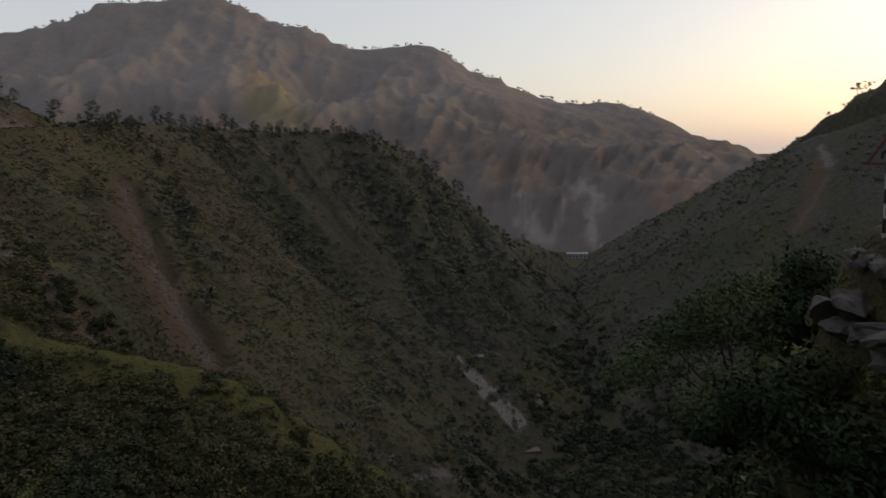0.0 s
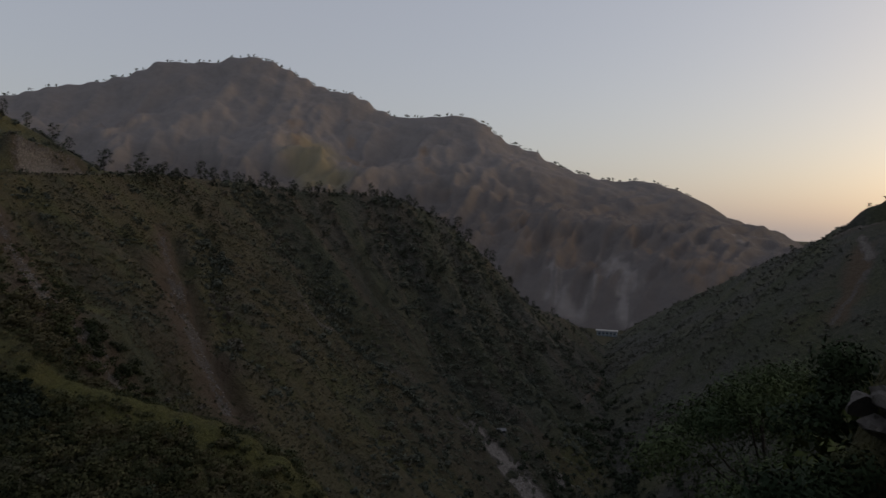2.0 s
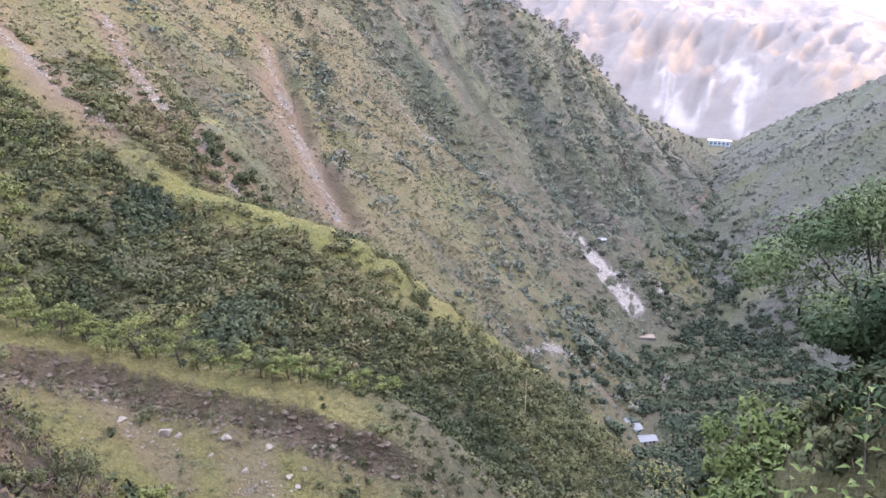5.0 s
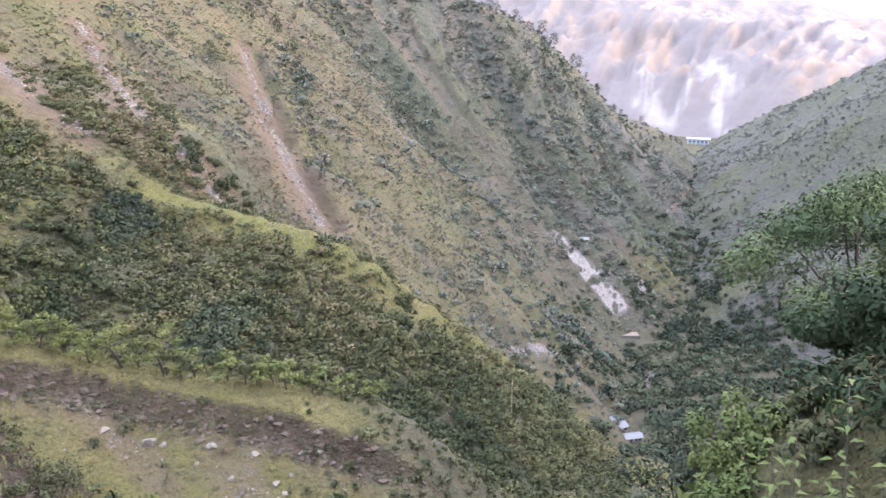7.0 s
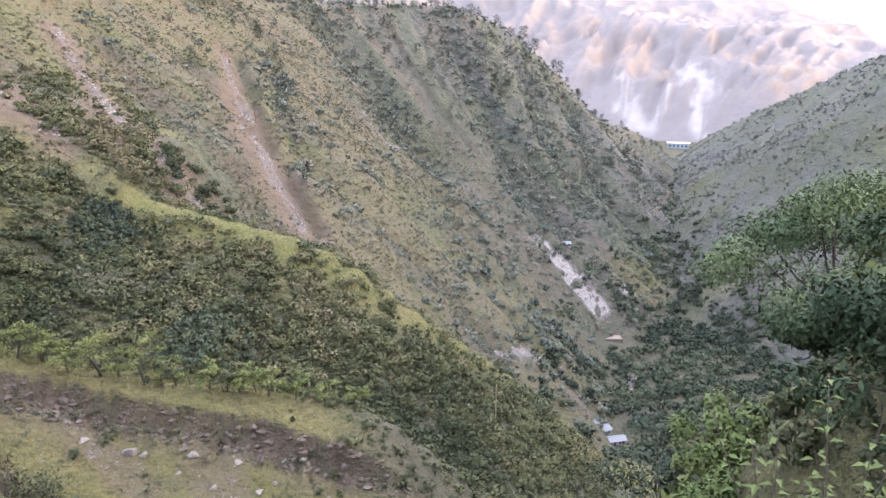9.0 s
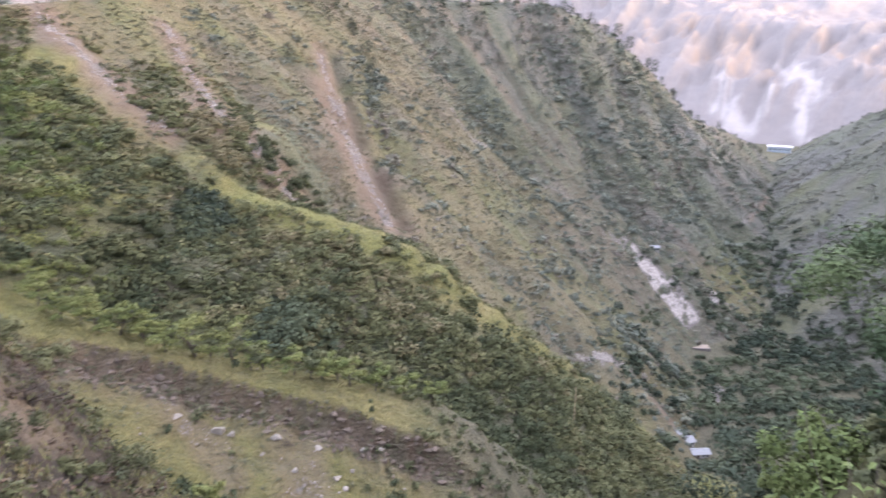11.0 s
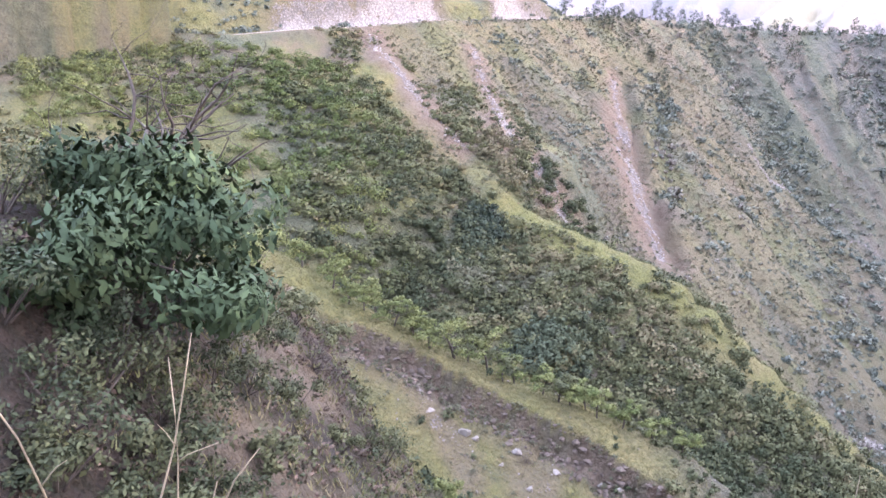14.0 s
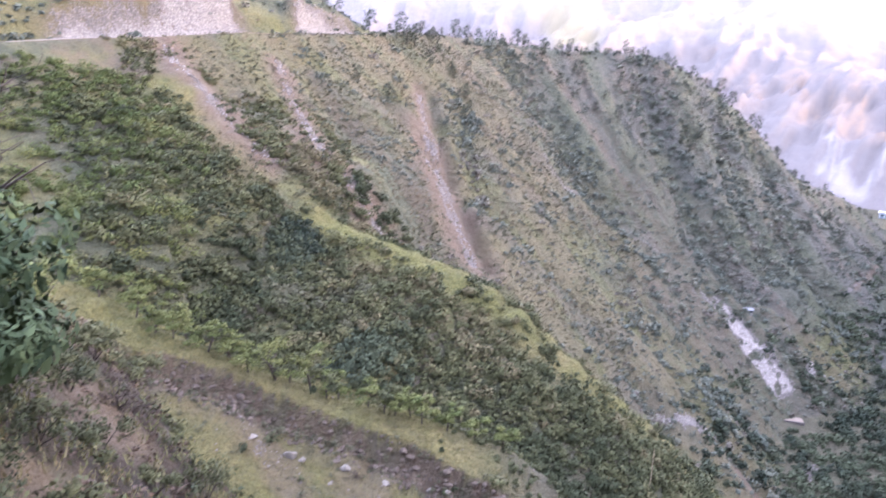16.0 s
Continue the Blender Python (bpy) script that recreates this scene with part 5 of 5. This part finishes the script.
def bare_tree(name, seed, tall, label):
    rng = np.random.default_rng(seed)
    root = new(name)
    trunk = wander(rng, (0, 0, -0.3), (0.15, 0.0, 1), tall * 0.42, 0.03 * tall, 5, 0.16, 0.6)
    under(new("trunk", limb_mesh("trunk", [trunk], bark_mat)), root)
    for i in range(13):
        p, r = trunk[1 + i % 5]
        a = rng.uniform(0, 2 * math.pi)
        limb = wander(rng, p, (math.cos(a), math.sin(a), rng.uniform(0.2, 1.0)), tall * rng.uniform(0.4, 0.7), r * 0.6, 6, 0.28, 0.15)
        twigs = [limb]
        for k in range(7):
            q, s = limb[2 + k % 5]
            b = rng.uniform(0, 2 * math.pi)
            twigs.append(wander(rng, q, (math.cos(b), math.sin(b), rng.uniform(-0.1, 0.9)), tall * rng.uniform(0.15, 0.32), max(s * 0.5, 0.012), 4, 0.3, 0.3))
        under(new("branch", limb_mesh("branch", twigs, bark_mat, 4)), root)
    return tagged(root, label, "tree")


plant(bare_tree("bare_bush", 503, 7.5, "leafless dark-branched bush on the near bank"), 62.0, 22, 0.5)
plant(bare_tree("bare_bush", 504, 2.2, "small leafless twiggy bush on the near bank"), 48.5, 24, 1.5)
plant(bare_tree("bare_bush", 505, 2.0, "small leafless twiggy bush by the terrace bank"), 29.3, 73.5, 2.5)

for i, (a, r, s, shade, kind) in enumerate(((42.5, 24, 1.7, 0.35, 0), (50.2, 27, 1.6, 0.6, 0), (53.5, 30, 1.8, 0.8, 1), (55.5, 33, 2.4, 0.5, 0), (51.0, 38, 2.4, 0.6, 0), (48.6, 46, 2.6, 0.6, 0), (46.5, 55, 2.6, 0.7, 1), (44.5, 62, 2.2, 0.6, 1),
                                            (53.5, 52, 3.0, 0.4, 0), (57, 60, 3.2, 0.45, 0), (50.5, 64, 2.8, 0.7, 1), (60, 42, 2.8, 0.5, 0), (66.5, 10, 1.3, 0.1, 0), (64.0, 11, 1.2, 0.1, 0), (68.5, 12, 1.5, 0.1, 0), (62.0, 10, 1.0, 0.15, 0), (59.5, 13.5, 1.2, 0.1, 0), (65.5, 13.5, 1.5, 0.15, 0), (57.0, 16, 1.3, 0.1, 0), (61.5, 14, 1.2, 0.3, 0), (56.5, 13, 1.1, 0.2, 0), (59.0, 12, 1.0, 0.2, 0), (62.5, 12.5, 1.0, 0.25, 0), (54.5, 17, 1.2, 0.2, 0), (57.5, 19, 1.4, 0.2, 0), (52, 22, 1.3, 0.3, 0), (53.0, 15, 0.8, 0.45, 0), (50.5, 19, 1.0, 0.35, 0),
                                            (46.5, 21, 0.9, 0.5, 0), (40.5, 33, 1.3, 0.4, 0), (45.0, 31, 1.0, 0.6, 0), (38.5, 36, 1.1, 0.4, 0), (60.5, 20, 1.3, 0.4, 0), (47.5, 30, 1.2, 0.5, 0), (36.5, 40, 1.2, 0.6, 1), (62.5, 17, 1.2, 0.5, 0), (68, 15, 1.6, 0.25, 0), (70.5, 18, 1.9, 0.3, 0), (67.0, 19.5, 1.7, 0.4, 0), (71.5, 13.5, 1.5, 0.2, 0), (69.5, 11, 1.2, 0.2, 0))):
    fine = 0.055 if r < 25 else 0.09 if r < 45 else 0.14
    plant(shrub("bush", 520 + i, s, 1500 if r < 45 else 1000, fine, leaf_green if kind else leaf_scrub, "green bush among dry grass on the near bank", shade), a, r, i, 0.1)

for i, (a, r, tall, crown, shade) in enumerate(((52.5, 44, 4.6, 2.6, 0.5), (49.5, 52, 4.4, 2.5, 0.6), (55.5, 48, 4.8, 2.8, 0.4), (58.5, 54, 5.0, 2.8, 0.5), (47.0, 66, 4.2, 2.4, 0.7), (51.0, 74, 4.8, 2.6, 0.55), (54.5, 68, 5.0, 2.8, 0.6), (61.0, 60, 5.0, 2.8, 0.45))):
    tree = plant(broad_tree("green_tree", 700 + i, tall, crown, 2200, 0.13, leaf_green if shade > 0.55 else leaf_scrub, "feathery green tree on the slope below the road", shade=shade, clumps=9, flat=0.7), a, r, i)
    tagged(tree, group="green trees on the bank")

for i, (a, r, s, shade, leaf, fine, n) in enumerate(((-17.0, 14.0, 1.3, 0.45, leaf_shoot, 0.06, 3000), (-12.8, 18, 2.4, 0.35, leaf_valley, 0.075, 3000), (-17.2, 16.5, 1.7, 0.95, leaf_shoot, 0.07, 3000), (-21.5, 16, 0.7, 0.5, leaf_scrub, 0.06, 2600), (-15.0, 16.5, 1.1, 0.6, leaf_green, 0.06, 2600),
                                                     (-9.6, 23, 2.2, 0.5, leaf_scrub, 0.10, 1800), (-18.0, 17, 0.9, 0.6, leaf_scrub, 0.08, 1800), (-13.5, 26, 2.4, 0.55, leaf_scrub, 0.11, 1800), (-17.5, 24, 1.3, 0.7, leaf_green, 0.10, 1600), (-22.0, 14, 0.8, 0.4, leaf_scrub, 0.08, 1600),
                                                     (-31.5, 11.5, 0.8, 0.5, leaf_scrub, 0.05, 1000), (-7.0, 28, 2.0, 0.4, leaf_scrub, 0.12, 1400), (-20, 11, 1.1, 0.5, leaf_scrub, 0.06, 1300), (-24.5, 8.5, 0.9, 0.5, leaf_scrub, 0.05, 1100), (-15.5, 20.5, 1.2, 0.5, leaf_scrub, 0.09, 1500), (-31, 12.6, 0.9, 0.3, leaf_dark, 0.05, 1800), (-33, 11.4, 1.0, 0.3, leaf_dark, 0.05, 1800), (-35.5, 10.6, 1.0, 0.4, leaf_valley, 0.045, 1800), (-29.4, 13.6, 0.8, 0.3, leaf_dark, 0.05, 1600), (-28.6, 14.8, 0.6, 0.5, leaf_scrub, 0.04, 1200), (-21.5, 9.5, 1.3, 0.5, leaf_scrub, 0.05, 1800), (-24.5, 7.5, 1.1, 0.4, leaf_scrub, 0.045, 1600), (-27.0, 9.5, 1.3, 0.3, leaf_dark, 0.05, 1800), (-17.5, 9.5, 1.2, 0.5, leaf_scrub, 0.05, 1600))):
    plant(shrub("roadside_bush", 560 + i, s, n, fine, leaf, "leafy bush on the slope just below the road", shade, splay=0.7 if r > 5 else 0.22), a, r, i * 1.7, 0.05)

def shoot_bush(name, seed, tall, stems, label):
    """Upright young shoots with pairs of long pointed leaves, folded along the midrib."""
    rng = np.random.default_rng(seed)
    root = new(name)
    corners, tint = [], []
    for i in range(stems):
        a = i * 2.39996
        stem = wander(rng, (0.05 * math.cos(a), 0.05 * math.sin(a), -0.2), (0.2 * math.cos(a), 0.2 * math.sin(a), 1), tall * rng.uniform(0.6, 1.05), 0.011, 9, 0.07, 0.25)
        under(new("stem", limb_mesh("stem", [stem], bark_mat, 5)), root)
        shade = rng.uniform(0.2, 0.9)
        for k in range(34):
            u = 2.5 + 6.4 * k / 33
            p, q = Vector(stem[int(u)][0]), Vector(stem[min(int(u) + 1, 9)][0])
            p = p.lerp(q, u - int(u))
            b = k * 2.4 + rng.uniform(-0.4, 0.4)
            out = Vector((math.cos(b), math.sin(b), rng.uniform(-0.25, 0.45))).normalized()
            side = out.cross(Vector((0, 0, 1))).normalized()
            up = side.cross(out).normalized()
            ln = rng.uniform(0.10, 0.17) * (1.1 - 0.4 * k / 33)
            wide = side * ln * 0.19
            fold, sag = up * ln * 0.07, up * ln * 0.22
            base, mid, tip = p + out * ln * 0.12, p + out * ln * 0.55 - sag * 0.2, p + out * ln - sag
            for sgn in (1, -1):
                corners += [base, mid, tip, p + out * ln * 0.45 + wide * sgn + fold]
                tint += [min(1.0, max(0.0, shade + rng.normal(scale=0.12)))] * 4
    me = quad_mesh("foliage", np.array([c[:] for c in corners]), np.array(tint), leaf_shoot)
    under(new("foliage", me), root)
    return tagged(root, label, "bush")


plant(shoot_bush("young_shoots", 610, 2.75, 24, "fresh green shoots with pointed leaves beside the road"), -27.0, 4.4, 0.3)
plant(shoot_bush("young_shoots", 611, 2.4, 12, "fresh green shoots with pointed leaves beside the road"), -30.0, 4.9, 1.3)

for i, (a, r, tall, lean) in enumerate(((66.5, 5.0, 3.6, 0.34), (65.0, 5.3, 3.3, 0.16), (62.5, 5.2, 2.9, 0.32), (60.6, 5.6, 3.1, 0.22), (67.5, 5.4, 2.0, 0.4), (64.0, 5.8, 2.2, 0.25))):
    rng = np.random.default_rng(600 + i)
    stem = wander(rng, (0, 0, -0.3), (lean, -lean * 0.6, 1), tall, 0.013, 7, 0.09, 0.3)
    me = limb_mesh("dry_cane", [stem, wander(rng, stem[5][0], (0.6, -0.4, 0.6), 0.4, 0.005, 3, 0.2, 0.4)], cane_mat, 6)
    ob = plant(new("dry_cane", me), a, r, i * 0.2)
    tagged(ob, "tall pale dry cane standing on the near bank", "cane", "dry canes on the bank")

for i, (a, r, s) in enumerate(((-29.2, 14.2, 0.55), (-30.4, 13.6, 0.5), (-31.6, 13.2, 0.45), (-33.0, 12.9, 0.5), (-34.4, 12.5, 0.5), (-35.8, 12.3, 0.55))):
    plant(shrub("verge_bush", 590 + i, s, 900, 0.04, leaf_scrub if i % 3 else leaf_green, "low grassy bush on the road's outer verge", 0.4), a, r, i, 0.02)

# rock outcrops below the road's bend
for i, (a, r, s, sq) in enumerate(((-29.6, 14.9, 0.55, (1.3, 0.9, 0.6)), (-31.0, 14.3, 0.6, (1.2, 0.9, 0.6)), (-32.6, 13.5, 0.55, (1.3, 1.0, 0.6)), (-34.4, 12.9, 0.6, (1.4, 1.0, 0.55)),
                                   (-36.0, 12.4, 0.7, (1.2, 1.0, 0.7)), (-33.4, 13.0, 0.5, (1.2, 1.0, 0.7)), (-30.2, 14.4, 0.4, (1.3, 1.0, 0.6)),
                                   *[(-29.4 - 6.8 * ((k * 0.618) % 1), 15.0 - 2.5 * ((k * 0.618) % 1) + 0.9 * ((k * 0.382 + 0.2) % 1) - 0.35, 0.14 + 0.035 * (k % 6), (1.2, 0.9, 0.7)) for k in range(34)])):
    x, y = at(a, r)
    bm = rock_bm(20 + i, s, sq, 3, 0.22)
    me = bpy.data.meshes.new("rock_outcrop")
    bm.to_mesh(me)
    bm.free()
    me.materials.append(rock_mat)
    ob = new("rock_outcrop", me)
    ob.location = (x, y, height(x, y) + s * 0.1)
    ob.rotation_euler = (0.3 * (i % 3), 0.2, i)
    tagged(ob, "rough grey rock outcrop under the road's edge", "rock", "rock outcrops at the bend")

# ---- warning sign at the bend ----
sx, sy = at(-32.2, 14.9)
sign = new("road_sign")
sz = height(sx, sy)
sign.matrix_basis = pose(sx, sy, sz, 0, 0, -32.2)
half, low = 0.36, -0.37 - sz
top = low + 0.56
part("plate", prism([(-half, low), (half, low), (0, top)], 0.02, Matrix()), sign_mat, sign, "white triangular plate, greyed to stand for shade")
for i, (a, b) in enumerate((((-half, low), (half, low)), ((half, low), (0, top)), ((0, top), (-half, low)))):
    c = (0, low + 0.2)
    q = [a, b, (b[0] + (c[0] - b[0]) * 0.2, b[1] + (c[1] - b[1]) * 0.2), (a[0] + (c[0] - a[0]) * 0.2, a[1] + (c[1] - a[1]) * 0.2)]
    part("border", prism(q, 0.008, Matrix.Translation((0, -0.015, 0))), red_mat, sign, "red border strip")
part("arrow", prism([(-0.11, low + 0.10), (-0.07, low + 0.10), (-0.07, low + 0.18), (-0.04, low + 0.21), (0.05, low + 0.21), (0.05, low + 0.18), (0.13, low + 0.235), (0.05, low + 0.29), (0.05, low + 0.26), (-0.06, low + 0.26), (-0.11, low + 0.21)],
                    0.006, Matrix.Translation((0, -0.016, 0))), black_mat, sign, "black bend arrow")
for i in range(6):
    part("post_band", drum(0.032, (low + 0.3) / 6, pose(0, 0.04, -0.2 + (low + 0.3) / 6 * (i + 0.5))), (white_mat, black_mat)[i % 2], sign)
tagged(sign, "triangular red-bordered bend warning sign on a banded post", "sign")

# ---- houses on the valley floor ----
def house(name, x, y, turn, length, width, tall, rise, roof, label):
    root = new(name)
    xs, ys = [x - 3, x, x + 3], [y - 3, y, y + 3]
    root.matrix_basis = pose(x, y, float(heights(xs, ys).min()) + 0.2, 0, 0, turn)
    part("wall", box(length, width, tall + 1.5, 0, 0, -1.5, 0.04), wall_mat, root)
    e, t = 0.5, 0.12
    for s in (1, -1):
        out = [(0, tall + rise), (s * (width / 2 + e), tall - 0.15), (s * (width / 2 + e), tall - 0.15 + t), (0, tall + rise + t)]
        part("roof", prism(out, length + 2 * e, pose(0, 0, 0, 0, 0, 90)), roof, root, "pale sheet-metal roof slope")
    part("gable", prism([(-width / 2, tall), (width / 2, tall), (0, tall + rise)], length - 0.1, pose(0, 0, 0, 0, 0, 90)), wall_mat, root)
    d = part("door", box(0.95, 0.06, 2.0, -length * 0.2, -width / 2 - 0.03, 0), bark_mat, root, "dark wooden door")
    for k in (0.12, 0.34):
        w = part("window", box(0.9, 0.05, 1.0, length * k, -width / 2 - 0.025, 0.95), glass_mat, root, "small dark window")
        under(new("window_frame", box_mesh(1.04, 0.03, 0.08, length * k, -width / 2 - 0.05, 1.95)), w)
    return tagged(root, label, "house")


def box_mesh(*a):
    bm = box(*a)
    me = bpy.data.meshes.new("frame")
    bm.to_mesh(me)
    bm.free()
    me.materials.append(white_mat)
    return me


house("house", 29.5, 256.5, 35, 6.2, 4.2, 2.5, 1.1, roof_mat, "small valley house with a white sheet roof by the stream")
house("house", 34.5, 249.5, 20, 6.6, 3.6, 2.3, 0.9, roof_mat, "low white-roofed house beside the stream")
house("house", 25.0, 252.5, 50, 3.8, 2.8, 2.3, 0.8, roof_mat, "little white-roofed shed among bushes")
house("hut", 18.0, 399.4, 15, 4.2, 3.4, 2.2, 0.9, roof_mat, "tiny white-roofed hut on the valley side")

for i, (x, y, a, b) in enumerate(((42.5, 351.5, 9.0, 2.6),)):
    root = new("field_plot")
    root.matrix_basis = pose(x, y, float(heights([x - a / 2, x, x + a / 2], [y, y, y]).mean()) + 0.1, 0, 0, 8)
    part("bed", box(a, b * 2, 0.5, 0, 0, -0.45, 0.1), sand_mat, root)
    part("retaining_wall", box(a + 0.4, 0.5, 2.0, 0, -b - 0.2, -1.75, 0.08), rock_mat, root, "dry stone retaining wall")
    tagged(root, "pale bare level field plot on the valley floor", "field", "bare field plots")

# ---- long building at the valley's mouth ----
hall = new("valley_building")
hx, hy = at(-10.75, 1085)
hall.matrix_basis = pose(hx, hy, -163.5, 0, 0, -10.75)
part("wall", box(30, 9, 9.5, 0, 0, -1, 0.1), blue_mat, hall, "pale blue-grey concrete wall")
part("roof", box(33, 11, 1.3, 0, 0, 8.6, 0.15), white_mat, hall, "flat white roof slab")
for i in range(6):
    part("column", box(0.8, 0.8, 9.4, -14 + i * 5.6, -4.9, -0.9, 0.05), white_mat, hall)
for i in range(5):
    part("window", box(3.2, 0.12, 1.6, -11.2 + i * 5.6, -4.55, 4.6), glass_mat, hall, "dark window band")
tagged(hall, "long low building with a white flat roof at the valley's mouth", "building")

# ---- the far road: vehicles and parapet ----
def wheel(parent, x, y, r, w):
    t = part("wheel", drum(r, w, pose(x, y, r, 90, 0, 0), 16), tyre_mat, parent)
    me = bpy.data.meshes.new("rim")
    bm = drum(r * 0.55, w + 0.02, pose(x, y, r, 90, 0, 0), 12)
    bm.to_mesh(me)
    bm.free()
    me.materials.append(grey_car_mat)
    under(new("rim", me), t)


def car(name, paint, label):
    root = new(name)
    side = [(-2.0, 0.35), (2.0, 0.35), (2.05, 0.75), (1.85, 0.95), (0.95, 1.05), (0.35, 1.5), (-1.2, 1.52), (-1.85, 1.05), (-2.05, 0.95)]
    part("body", prism(side, 1.62, Matrix()), paint, root)
    for s in (-1, 1):
        part("side_window", prism([(-1.45, 1.08), (0.75, 1.08), (0.3, 1.42), (-1.15, 1.44)], 0.03, Matrix.Translation((0, s * 0.815, 0))), glass_mat, root)
        for x in (-1.25, 1.3):
            wheel(root, x, s * 0.74, 0.31, 0.2)
    part("windscreen", prism([(0.40, 1.46), (0.94, 1.07), (0.97, 1.09), (0.43, 1.49)], 1.4, Matrix()), glass_mat, root)
    return tagged(root, label, "car")


def truck(name, label):
    root = new(name)
    part("chassis", box(6.6, 2.0, 0.25, 0, 0, 0.75, 0.03), black_mat, root)
    part("cargo_box", box(4.6, 2.3, 2.1, -0.95, 0, 1.0, 0.05), grey_car_mat, root, "pale cargo box")
    part("cab", prism([(1.5, 0.7), (3.3, 0.7), (3.3, 1.7), (2.95, 2.6), (1.5, 2.7)], 2.1, Matrix()), white_mat, root, "white cab")
    part("windscreen", prism([(3.31, 1.72), (2.98, 2.52), (3.02, 2.53), (3.35, 1.73)], 1.9, Matrix()), glass_mat, root)
    for s in (-1, 1):
        for x in (-2.3, 2.3):
            wheel(root, x, s * 0.95, 0.48, 0.3)
    return tagged(root, label, "truck")


def along_road(ob, u, shift):
    """Stand a vehicle on the far road, u metres along it."""
    for (ax, ay, az), (bx, by, bz) in zip(ROAD_LEFT[:-1], ROAD_LEFT[1:]):
        ln = math.hypot(bx - ax, by - ay)
        if u <= ln:
            k = u / ln
            turn = math.degrees(math.atan2(by - ay, bx - ax))
            nx, ny = -(by - ay) / ln, (bx - ax) / ln
            ob.matrix_basis = pose(ax + k * (bx - ax) + nx * shift, ay + k * (by - ay) + ny * shift, az + k * (bz - az) + 0.12, 0, 0, turn)
            return ob
        u -= ln


along_road(truck("truck", "pale truck parked on the far hill road"), 40, -1.2)
along_road(car("car", car_mat, "white car on the far hill road"), 26, -1.0)
along_road(car("car", car_mat, "small white car beside the road's edge"), 14, -1.4)
along_road(car("car", car_mat, "white car at the outer edge of the far road"), 6, -1.0)

parapet = tagged(new("parapet"), "row of whitewashed stone blocks edging the far road", "parapet")
for i in range(62):
    u = 48 + i * 2.1
    if i % 9 in (7, 8):
        continue
    ob = part("block", box(1.3, 0.45, 0.75, 0, 0, -0.15, 0.06), white_mat, parapet)
    along_road(ob, u, -3.2)

# ---- bare trunks and a pole on the slopes ----
for i, (x, y, tall) in enumerate(((-9.0, 168, 13.0), (-128, 262, 8), (-121, 290, 8), (-140, 250, 7), (-96, 300, 9), (-88, 330, 8), (-150, 280, 7))):
    rng = np.random.default_rng(650 + i)
    me = limb_mesh("dead_tree", [wander(rng, (0, 0, -0.5), (0, 0, 1), tall, 0.16, 6, 0.02, 0.5)], cane_mat if i == 0 else bark_mat, 6)
    ob = new("dead_tree", me)
    ob.location = (x, y, height(x, y))
    tagged(ob, "thin bare upright trunk on the scrubby slope", "dead tree", "bare dead trees")
